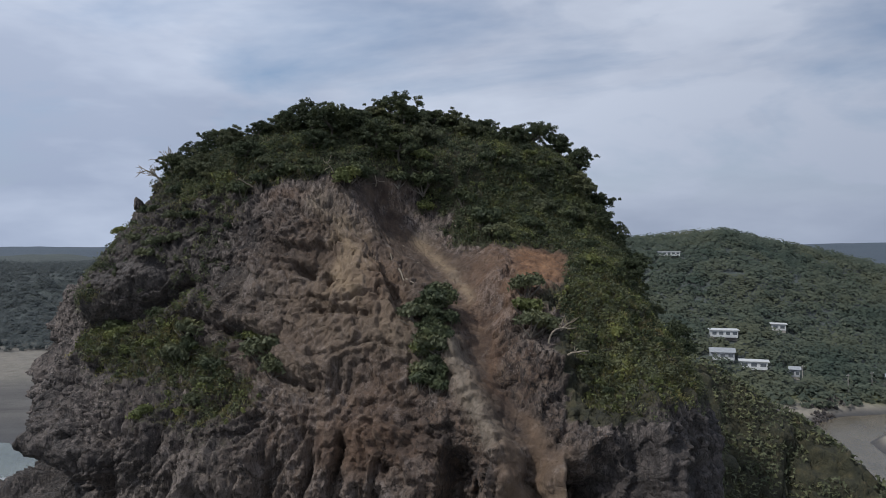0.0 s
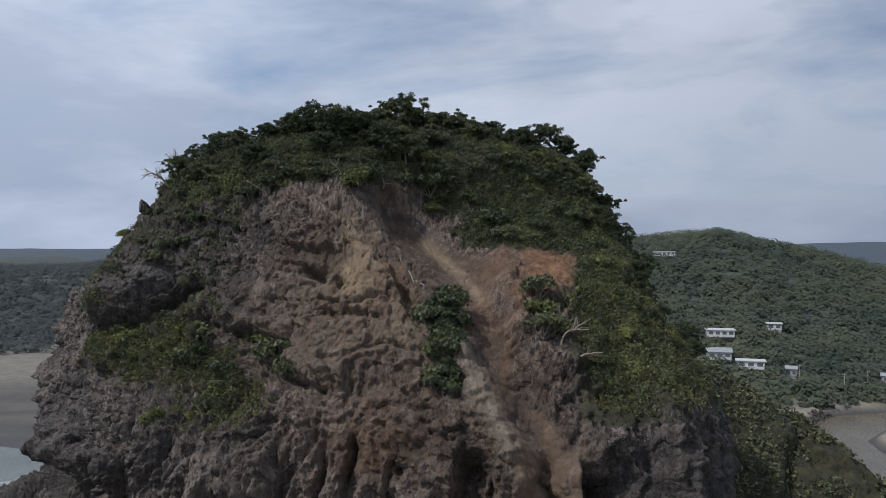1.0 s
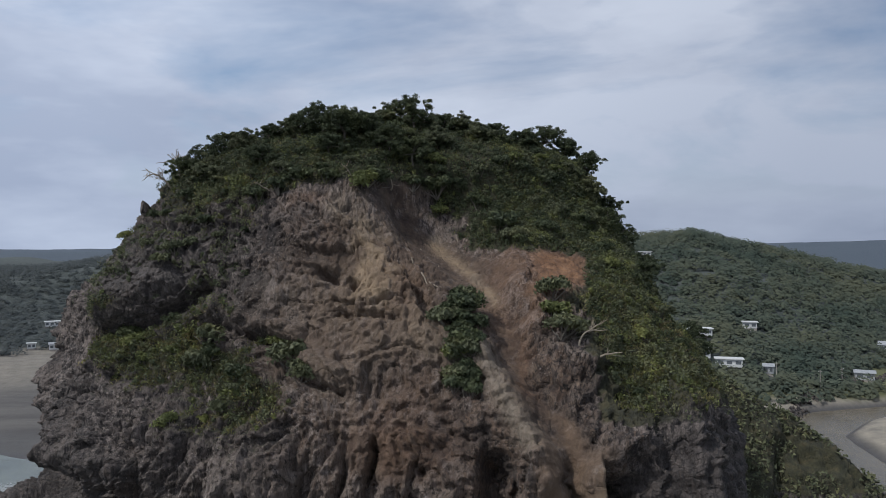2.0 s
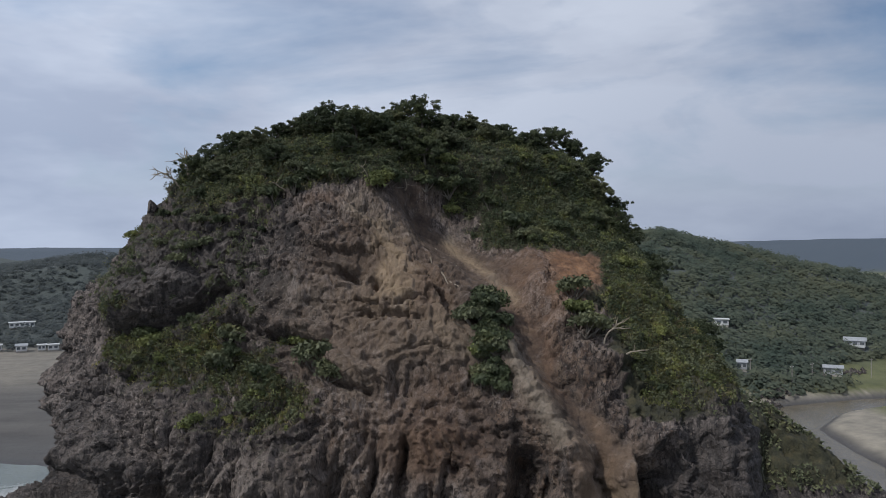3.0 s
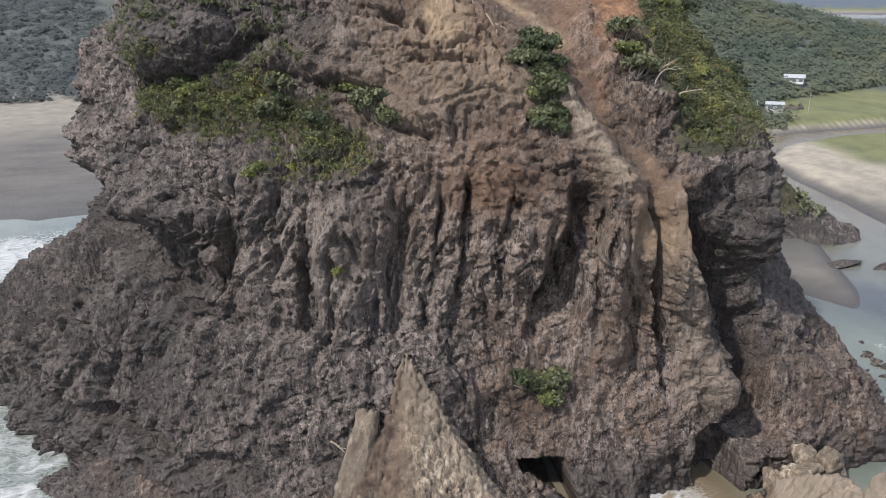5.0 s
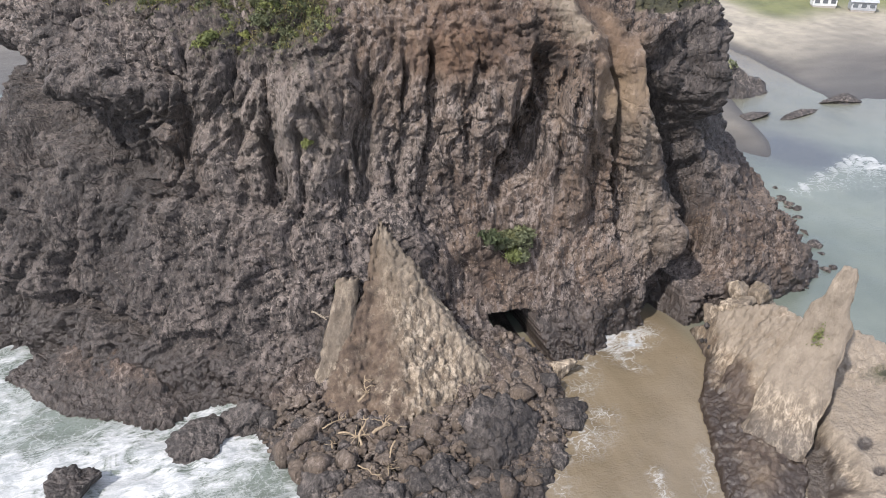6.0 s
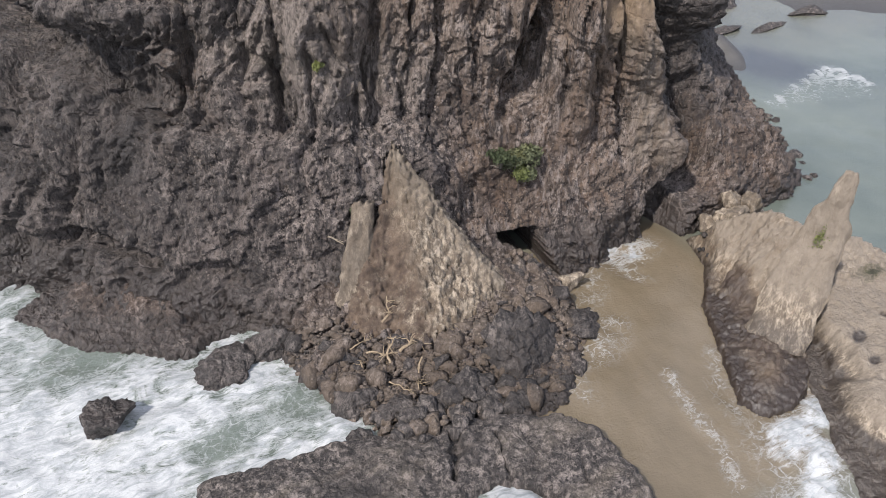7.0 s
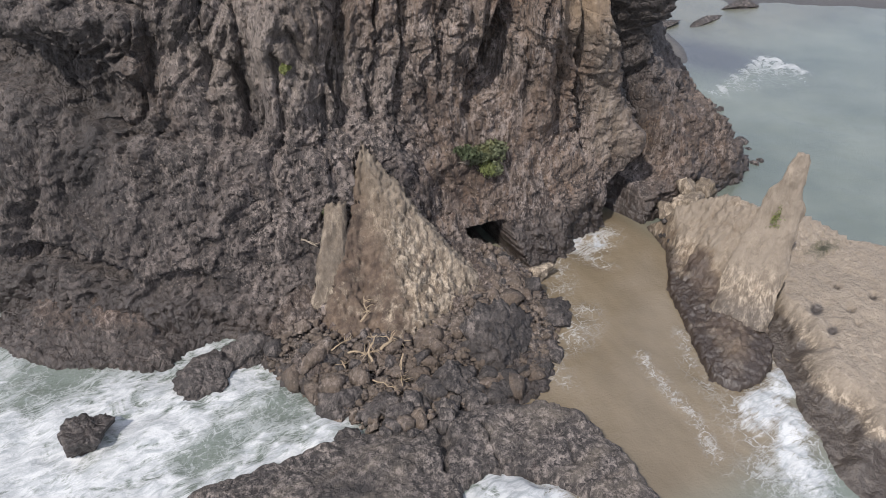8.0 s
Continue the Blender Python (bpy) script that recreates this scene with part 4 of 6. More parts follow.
def mound(name, box, step, height, mat, rough=1.0, block=0.5, zones=None, floor=-1.6):
    """A rock body from a height function, roughened in all directions."""
    x0, x1, y0, y1 = box
    gxs, gys = np.arange(x0, x1, step), np.arange(y0, y1, step)
    gx_, gy_ = np.meshgrid(gxs, gys)
    hz = height(gx_.ravel(), gy_.ravel()).reshape(gx_.shape)
    p = np.stack([gx_, gy_, hz], -1)
    n = grid_normals(p)
    n *= np.sign(n[..., 2:3] + 1e-9)
    q = p.reshape(-1, 3)
    a1, a2, ow, fa1 = cells(q * block, 131)
    b1, b2, ow2, fa2 = cells(q * block * 2.7 + 0.2 * vnoise(q * 0.8, 4)[:, None], 137)
    rgh = 0.7 * fbm(q * 0.22, 3, 101) + 0.75 * (ow - 0.5) - 0.5 * np.exp(-((a2 - a1) / 0.09) ** 2) + 0.3 * (ow2 - 0.5) + 1.1 * fa1 + 0.55 * fa2 + 0.18 * fbm(q * 1.7, 3, 103)
    q = q + n.reshape(-1, 3) * (rough * rgh)[:, None]
    f = grid_faces(len(gys), len(gxs))
    f = f[(q[f][..., 2].max(1) > floor)]
    keep = np.zeros(len(q), bool)
    keep[f.ravel()] = True
    remap = np.cumsum(keep) - 1
    zone = {k: v[keep] for k, v in (zones(q[:, 0], q[:, 1], q[:, 2]) if zones else {}).items()}
    return new(name, mesh_from(name, q[keep], remap[f], mat, zone, flat=True))


def tide(x, y, z, lift=1.2):
    w = fbm(np.stack([x, y, z], -1) * 0.3, 3, 7)
    return np.clip(smooth(lift + 1.0, lift - 0.6, z + 0.6 * w), 0, 1)


SHELF = [(-66, 84), (-60, 77), (-56.5, 73.5), (-53, 71.5), (-49.5, 69.2), (-46.5, 68.6), (-44, 70.2), (-40, 70.0), (-36, 66.5), (-32, 67), (-30, 74), (-40, 82), (-56, 96)]


def shelf_height(x, y):
    d = poly_inside(x, y, SHELF)
    return -2.2 + 3.3 * smooth(-0.9, 0.9, d) + 2.6 * smooth(1.5, 9, d)


shelf = mound("shore_shelf", (-68, -28, 62, 98), 0.22, shelf_height, MAT_ROCK, 0.55, 0.6,
              lambda x, y, z: {"wet": 0.8 * tide(x, y, z, 1.6), "warm": 1.0 + 0 * x, "soil": 0.4 * smooth(1.5, 3.5, z), "orange": 0.08 * smooth(1.6, 2.6, z) * smooth(-0.2, 0.4, fbm(np.stack([x, y, z], -1) * 0.2, 3, 9))})
tagged(shelf, "dark reddish wave-cut rock shelf at the foot of the cliff", "rock shelf", kind="structure")

PLATFORM = [(-53, 47), (-49, 50.4), (-42, 50.4), (-34, 49.6), (-26, 48.6), (-19, 46.2), (-13.5, 43.4), (-10.8, 39.4), (-9.8, 34), (-11.2, 27), (-14.6, 24), (-17.4, 31.5), (-20.2, 35.6), (-23.6, 37.8), (-26.4, 37.6), (-29, 32), (-40, 24), (-56, 20)]


def platform_height(x, y):
    d = poly_inside(x, y, PLATFORM)
    p = np.stack([x, y, 0 * x], -1)
    joint = np.exp(-(line_dist(x, y, [(-27, 40.5), (-25, 44.0), (-24.6, 46.5)])[0] / 0.28) ** 2) + 0.7 * np.exp(-(line_dist(x, y, [(-22.5, 36), (-21, 43.5)])[0] / 0.16) ** 2)
    pit = spot(x, y, -25.2, 43.0, 0.9, 0.5)
    return -2.2 + 3.6 * smooth(-0.8, 1.0, d) + 0.9 * smooth(1, 9, d) + 0.25 * fbm(p * 0.25, 3, 15) - 1.0 * joint - 1.0 * pit + 0.8 * smooth(-22, -12, x) * smooth(0, 2, d)


platform = mound("rock_platform", (-58, -6, 10, 54), 0.2, platform_height, MAT_BLACK, 0.42, 0.26,
                 lambda x, y, z: {"wet": 0.35 * tide(x, y, z, 0.6), "pale": 0.4 * smooth(1.2, 2.2, z) * smooth(-0.5, 0.6, fbm(np.stack([x, y * 2.5, z], -1) * 0.2, 4, 29))})
tagged(platform, "flat dark grey rock platform with cracks and worn edges", "rock platform", kind="structure")

TALUS = [(-39, 66), (-36.5, 60), (-33.5, 52.5), (-30, 46.6), (-21, 43.5), (-12.4, 43.5), (-7, 49), (-2.6, 54), (-1.2, 60), (-0.6, 66), (-3, 71), (-8, 73), (-32, 74)]


def talus_height(x, y):
    d = poly_inside(x, y, TALUS)
    back, _ = line_dist(x, y, [(-31, 71), (-20, 71), (-13, 69)])
    return -2.0 + 2.7 * smooth(-0.8, 1.5, d) + np.clip(5.2 - 0.27 * back, 0, 9) * smooth(0, 4, d)


talus = mound("rubble_bank", (-42, 1, 43, 78), 0.22, talus_height, MAT_ROCK, 0.8, 0.75,
              lambda x, y, z: {"warm": 0.55 + 0 * x, "soil": 0.3 * smooth(1.4, 3.4, z), "wet": 0.8 * tide(x, y, z, 1.2)})
tagged(talus, "brown rubble bank of fallen rock and soil below the slip", "rubble", kind="structure")


def cone_height(x, y):
    d = np.hypot(x + 20.0, (y - 72.8) * 0.95)
    p = np.stack([x * 0.5, y * 0.5, 0 * x], -1)
    turn = np.degrees(np.arctan2(x + 20.0, 72.8 - y))
    side = smooth(-64, -44, turn) * smooth(60, 46, turn)
    rib = 0.8 * ridged(np.stack([turn * 0.05, d * 0.07, 0 * x], -1), 3, 55)
    rib = rib + 1.5 * np.exp(-(line_dist(x, y, [(-20, 72.8), (-15.5, 66.5), (-11.5, 61.5)])[0] / 1.7) ** 2) - 1.5 * np.exp(-(line_dist(x, y, [(-21.5, 71.5), (-23.5, 66), (-25.5, 60)])[0] / 1.5) ** 2)
    return np.where(side > 0.02, 20.6 - 1.76 * d + 0.042 * d * d - 0.16 * np.clip(d - 11.5, 0, 20) ** 2 + rib * np.clip(d / 5, 0, 1), -3) * side - 6 * (1 - side)


cone = mound("debris_fan", (-34, -8, 56, 76), 0.2, cone_height, MAT_TAN, 0.55, 1.3,
             lambda x, y, z: {"warm": 0.3 + 0 * x, "old": 0.2 + 0 * x, "clast": 1.0 + 0 * x, "soil": 0.9 * smooth(-19.5, -22.5, x), "pale": 0.55 * np.exp(-(line_dist(x, y, [(-20, 72.8), (-15.5, 66.5), (-11.5, 61.5)])[0] / 2.2) ** 2)}, floor=0.5)
tagged(cone, "pale tan fan of gravel and broken rock against the cliff", "debris fan", kind="structure")

ISLET = [(18, 58), (15, 54), (12.3, 51.6), (9.5, 46), (7.6, 42.4), (4.9, 37.2), (6.3, 34.1), (9.6, 33.5), (12.8, 34.5), (15.3, 36.6), (18, 40), (22.4, 43), (25, 47), (27, 53), (25, 62), (20, 64)]
CREST = [(20.5, 59.5), (23.5, 54), (23.2, 48.5), (20.5, 43.5)]


def islet_height(x, y):
    d = poly_inside(x, y, ISLET)
    c, s = line_dist(x, y, CREST)
    top = np.interp(s, [0, 0.33, 0.66, 1], [6.0, 9.5, 11.0, 7.0])
    west = x < np.interp(y, [43.5, 48.5, 54, 59.5], [20.5, 23.2, 23.5, 20.5])
    fall = np.where(west, 0.95, 2.6)
    ridge_ = np.clip(top - fall * c - 0.5 * smooth(0, 3, c), 0, 20)
    return -2.2 + 3.1 * smooth(-0.6, 0.6, d) + 1.3 * smooth(0.5, 6, d) + np.maximum(ridge_ - 1.5, 0) * smooth(0, 2, d)


def islet_zones(x, y, z):
    n = fbm(np.stack([x, y, z], -1) * 0.25, 3, 19)
    n2__ = fbm(np.stack([x * 2, y * 2, z], -1) * 0.4, 3, 18)
    foot = smooth(5.2, 2.6, z + 1.4 * n) * smooth(19, 15, x + 2 * n)
    return {"wet": np.clip(tide(x, y, z, 0.9) + 0.55 * foot, 0, 1), "warm": 0.8 + 0 * x, "soil": 1.0 * foot,
            "pale": np.clip(1.0 * smooth(3.0, 5.0, z + 1.2 * n) + 0.7 * spot(x, y, 9.7, 38.4, 1.6, 1.1) - 0.3 * smooth(0.1, 0.6, n2__), 0, 1)}


islet = mound("tan_islet", (2, 30, 30, 68), 0.17, islet_height, MAT_TAN, 0.3, 1.1, islet_zones)
tagged(islet, "pale tan sandstone islet with a dark brown foot beside the inlet", "islet", kind="structure")

BENCH = [(13.4, 36.4), (12.2, 33.6), (10.4, 30.6), (8.6, 28.0), (7.6, 25.2), (5.6, 22.0), (5, 17), (50, 14), (47, 34), (41.5, 43), (36.5, 49), (31, 53.5), (27.5, 56), (28, 51), (23.0, 45.0), (17.6, 41.2), (14.6, 38.0)]
POTHOLES = ((21.9, 37.2, 1.5, 0.8), (20.2, 33.8, 1.1, 0.6), (25.0, 35.0, 0.5, 0.4), (27.4, 38.6, 0.6, 0.4), (23.6, 33.0, 0.4, 0.3), (29.5, 35.2, 0.7, 0.5))


def bench_height(x, y):
    d = poly_inside(x, y, BENCH)
    p = np.stack([x, y, 0 * x], -1)
    pits = sum(spot(x, y, a, b, c, e, 20) for a, b, c, e in POTHOLES)
    small = 0.5 * smooth(0.45, 0.7, fbm(p * 0.9, 2, 63))
    back = 3.2 * smooth(41, 51, y - 0.15 * (x - 30)) * smooth(25, 29, x)
    ledge = 0.5 * np.floor(back / 0.5 + 0.4 * fbm(p * 0.2, 2, 65))
    return -2.2 + 2.7 * smooth(-0.9, 0.9, d) + 3.1 * smooth(-1.5, 5, d + 0.6 * (x - 19) + 6.0 * fbm(p * 0.13, 3, 69)) * smooth(0, 2, d) + 0.25 * fbm(p * 0.2, 3, 61) - 0.7 * pits - small * 0.3 + np.clip(ledge, 0, 6) * smooth(0, 2, d)


def bench_zones(x, y, z):
    n = fbm(np.stack([x, y, z], -1) * 0.3, 3, 67)
    pits = sum(spot(x, y, a, b, c, e, 20) for a, b, c, e in POTHOLES)
    return {"wet": np.clip(tide(x, y, z, 0.9) + 0.9 * smooth(1.9, 1.2, z + 0.4 * n) + 1.2 * smooth(0.35, 0.7, pits), 0, 1), "warm": 0.1 + 0 * x,
            "pale": np.clip(0.95 * smooth(1.8, 2.9, z + 0.3 * n), 0, 1), "turf": 0.5 * spot(x, y, 32.6, 44.5, 4, 1.6)}


bench = mound("islet_bench", (2, 61, 14, 68), 0.24, bench_height, MAT_TAN, 0.1, 0.8, bench_zones)
tagged(bench, "flat pale grey sandstone bench with dark potholes and a wet edge", "rock bench", kind="structure")


def spur_height(x, y):
    c, s = line_dist(x, y, [(20, 168), (62, 172), (80, 166), (93, 150)])
    top = np.interp(s, [0, 0.5, 0.75, 1], [40, 26, 17, 7])
    p = np.stack([x, y, 0 * x], -1)
    return np.clip(top - 0.55 * c - 0.012 * c * c + 1.5 * fbm(p * 0.09, 3, 23) + 5, -6, 60) - 5


spur = mound("wooded_spur", (-20, 112, 118, 205), 0.7, spur_height, MAT_BLACK, 1.3, 0.25,
             lambda x, y, z: {"turf": smooth(4.5, 8, z), "wet": tide(x, y, z, 1.0)})
tagged(spur, "low dark rock spur with scrub on its back", "headland", kind="structure")


def cut_block(name, seed, dims, mat, cuts=9, sub=4, rough=0.07, wetness=0.0, pale=0.0, soil_=0.0, deep=(0.38, 0.78)):
    """A boulder: a ball cut by random planes, then worn and roughened. Its base lies at z = 0."""
    rng = np.random.default_rng(seed)
    bm = bmesh.new()
    bmesh.ops.create_icosphere(bm, subdivisions=sub, radius=1.0)
    v = np.array([x.co[:] for x in bm.verts])
    f = np.array([[x.index for x in q.verts] for q in bm.faces])
    bm.free()
    nrm = rng.normal(size=(cuts, 3))
    nrm /= np.linalg.norm(nrm, axis=1, keepdims=True)
    dep = rng.uniform(*deep, cuts)
    dots = v @ nrm.T
    r = np.min(np.where(dots > 0.05, dep / np.maximum(dots, 0.05), 1.15), axis=1)
    v = v * np.minimum(r, 1.05)[:, None]
    v = v * np.array(dims) * 0.5 / np.abs(v).max(0)
    p = v + seed * 3.7
    k = rough * min(dims)
    v = v * (1 + (k * fbm(p * 1.1, 4, seed) / (np.linalg.norm(v, axis=1) + 0.2)))[:, None]
    c1_, c2_, o_, f_ = cells(p * 1.6, seed + 3)
    v = v * (1 + (0.08 * (o_ - 0.5) + 0.16 * f_) * (1.0 if sub > 3 else 0.4))[:, None]
    v[:, 2] -= v[:, 2].min() + 0.12 * dims[2]
    one = np.ones(len(v))
    return mesh_from(name, v, f, mat, {"wet": wetness * one, "pale": pale * one, "soil": soil_ * one}, flat=sub < 5)


def surface_z(x, y):
    x, y = np.atleast_1d(np.asarray(x, float)), np.atleast_1d(np.asarray(y, float))
    return np.max([shelf_height(x, y), platform_height(x, y), talus_height(x, y), cone_height(x, y), islet_height(x, y), bench_height(x, y), 0 * x - 0.6], axis=0)


pinnacle = new("rock_pinnacle", cut_block("rock_pinnacle", 91, (1.9, 1.7, 3.2), MAT_ROCK, 10, 4, 0.08))
pinnacle.matrix_world = pose(-46.9, 113.2, 64.0, 4, -8, 30)
tagged(pinnacle, "small dark rock pinnacle standing on the edge of the rock", "rock pinnacle")
rocks = random.Random(11)
# single large boulders: label, place, size, turn, material, wet, pale
BIG = [
    ("black wave-washed sea stack standing in white surf", -56.6, 61.6, -0.9, (6.2, 4.6, 5.0), 30, MAT_BLACK, 0.7),
    ("dark brown boulder awash beside the shelf", -43.4, 64.3, -0.9, (7.6, 5.0, 3.6), 15, MAT_BLACK, 0.5),
    ("dark blocky boulder at the shelf's end", -38.0, 66.0, -0.6, (7.0, 5.2, 4.6), -20, MAT_BLACK, 0.45),
    ("dark grey boulder in the rubble by the inlet", -13.2, 52.3, -0.3, (10.6, 8.4, 7.2), 35, MAT_BLACK, 0.3),
    ("dark grey boulder in the rubble by the inlet", -21.0, 50.2, 0.2, (5.0, 4.2, 4.2), 80, MAT_BLACK, 0.0),
    ("dark flat boulder lapped by brown water", -5.0, 54.6, -0.5, (8.2, 5.2, 3.4), -15, MAT_BLACK, 0.4),
    ("dark boulder at the rubble's seaward edge", -32.5, 54.0, -0.4, (6.0, 5.0, 3.4), 10, MAT_BLACK, 0.45),
    ("dark boulder at the rubble's seaward edge", -29.3, 51.0, -0.3, (5.0, 3.8, 3.0), 50, MAT_BLACK, 0.4),
    ("rounded grey boulder in front of the cave", -4.2, 66.0, 0.8, (2.6, 2.2, 2.6), 0, MAT_BLACK, 0.2),
    ("pale grey boulder near the cave mouth", -0.8, 61.4, 0.2, (3.6, 2.8, 2.6), 20, MAT_TAN, 0.0),
    ("flat pale sandstone block fallen beside the islet", 23.2, 63.2, 1.2, (5.0, 3.8, 3.2), 10, MAT_TAN, 0.0),
    ("flat pale sandstone block fallen beside the islet", 25.6, 62.6, 1.6, (6.0, 4.2, 4.0), -25, MAT_TAN, 0.0),
    ("flat pale sandstone block fallen beside the islet", 30.4, 62.8, 1.8, (5.6, 4.0, 4.2), 20, MAT_TAN, 0.0),
    ("flat pale sandstone block fallen beside the islet", 28.6, 64.8, 3.0, (5.0, 3.6, 3.8), 50, MAT_TAN, 0.0),
    ("flat low rock outcrop in the river mouth", 113.0, 129.0, -0.5, (13.0, 6.0, 2.6), -10, MAT_BLACK, 0.2),
    ("flat low rock outcrop in the river mouth", 97.0, 125.5, -0.5, (14.0, 3.6, 1.8), 5, MAT_BLACK, 0.2),
    ("flat low rock outcrop in the river mouth", 86.0, 128.0, -0.4, (10.0, 4.0, 1.8), 12, MAT_BLACK, 0.2),
]
for i, (label, bx, by, bz, dims, turn, mat, w) in enumerate(BIG):
    ob = new("boulder", cut_block("boulder", 40 + i, dims, mat, 10, 5 if max(dims) > 6 else 4, 0.09, w))
    ob.matrix_world = pose(bx, by, bz, 0, 0, turn)
    tagged(ob, label, "boulder", "boulders at the waterline")

# loose rubble
RUBBLE = [cut_block("rubble_dark", 200 + i, (1.0, rocks.uniform(0.7, 1.0), rocks.uniform(0.5, 0.9)), MAT_BLACK, 7, 2, 0.02, 0.1, deep=(0.26, 0.6)) for i in range(5)]
RUBBLE += [cut_block("rubble_brown", 220 + i, (1.0, rocks.uniform(0.7, 1.0), rocks.uniform(0.5, 0.9)), MAT_ROCK, 7, 2, 0.02, 0.0, 0.2, 0.5, deep=(0.26, 0.6)) for i in range(5)]


def strew(count, sx, sy, size, dark, label, seed, inside=None):
    rng = random.Random(seed)
    made = 0
    while made < count:
        x_, y_ = sx(rng), sy(rng)
        if inside and float(poly_inside(np.array([x_]), np.array([y_]), inside)[0]) < 0.2:
            continue
        if (x_ + 13.2) ** 2 + (y_ - 52.3) ** 2 < 18 or float(cone_height(np.array([x_]), np.array([y_]))[0]) > 3.2:
            continue
        s_ = size(rng)
        d_ = rng.random() < dark(x_, y_)
        ob = new("boulder", RUBBLE[rng.randrange(5) + (0 if d_ else 5)])
        ob.matrix_world = pose(x_, y_, float(surface_z(x_, y_)[0]) - 0.14 * s_, rng.uniform(-25, 25), rng.uniform(-25, 25), rng.uniform(0, 360)) @ Matrix.Diagonal((s_, s_, s_, 1))
        tagged(ob, ("dark grey " if d_ else "brown ") + label, "boulder", "rubble boulders")
        made += 1


def small_rubble(count, poly, seed):
    """Fist to knee sized fragments over the bank, too many to count."""
    rng = np.random.default_rng(seed)
    vs, fs, k = [], [], 0
    while len(vs) < count:
        x_, y_ = rng.uniform(-37, -2), rng.uniform(47, 64)
        if cone_height(np.array([x_]), np.array([y_]))[0] > 2.4 or float(poly_inside(np.array([x_]), np.array([y_]), poly)[0]) < 0.1:
            continue
        v = np.array([(a, b, c) for a in (-1, 1) for b in (-1, 1) for c in (-1, 1)], float) * rng.uniform(0.45, 1.0, (8, 3))
        q = np.linalg.qr(rng.normal(size=(3, 3)))[0]
        v = v @ q * (0.12 + 0.38 * rng.random() ** 2) * np.array([1.2, 1.0, 0.8])
        vs.append(v + np.array([x_, y_, float(surface_z(x_, y_)[0]) + 0.18]))
        fs.append(np.array([(0, 1, 3, 2), (4, 6, 7, 5), (0, 4, 5, 1), (2, 3, 7, 6), (0, 2, 6, 4), (1, 5, 7, 3)]) + k)
        k += 8
    v = np.concatenate(vs)
    one = np.ones(len(v))
    return mesh_from("rubble_fragments", v, np.concatenate(fs), MAT_ROCK, {"warm": one, "soil": 0.3 * one, "pale": 0.25 * one}, flat=True)


tagged(new("rubble_fragments", small_rubble(2600, TALUS, 71)), "brown and grey broken stones strewn over the rubble bank", "stones", kind="stuff")
strew(240, lambda r: r.uniform(-36, -2), lambda r: r.uniform(46, 64), lambda r: 0.8 + 3.2 * r.random() ** 1.8, lambda x, y: 0.55 if y < 52 else 0.2,
      "broken rock lying in the rubble bank", 5, TALUS)
strew(34, lambda r: r.gauss(-20, 5.5), lambda r: r.uniform(45.0, 50.5), lambda r: r.uniform(1.6, 3.4), lambda x, y: 0.95, "boulder wedged at the platform's edge", 8, [(-34, 45), (-10, 45), (-8, 52), (-34, 54)])
strew(54, lambda r: r.uniform(-8, 0), lambda r: r.uniform(55, 67), lambda r: r.uniform(0.7, 2.4), lambda x, y: 0.5, "boulder below the cave", 9)
strew(24, lambda r: r.uniform(14, 20), lambda r: r.uniform(58, 66), lambda r: r.uniform(0.6, 1.5), lambda x, y: 0.5, "boulder in the gully's mouth", 10)

strew(18, lambda r: r.uniform(46, 63), lambda r: r.uniform(62, 99), lambda r: r.uniform(1.3, 3.6), lambda x, y: 1.0, "boulder awash at the foot of the apron", 12, [(61, 98), (64, 98), (62, 88), (58, 80), (52, 70), (47, 63), (45, 65), (50, 73), (56, 83), (59, 90)])


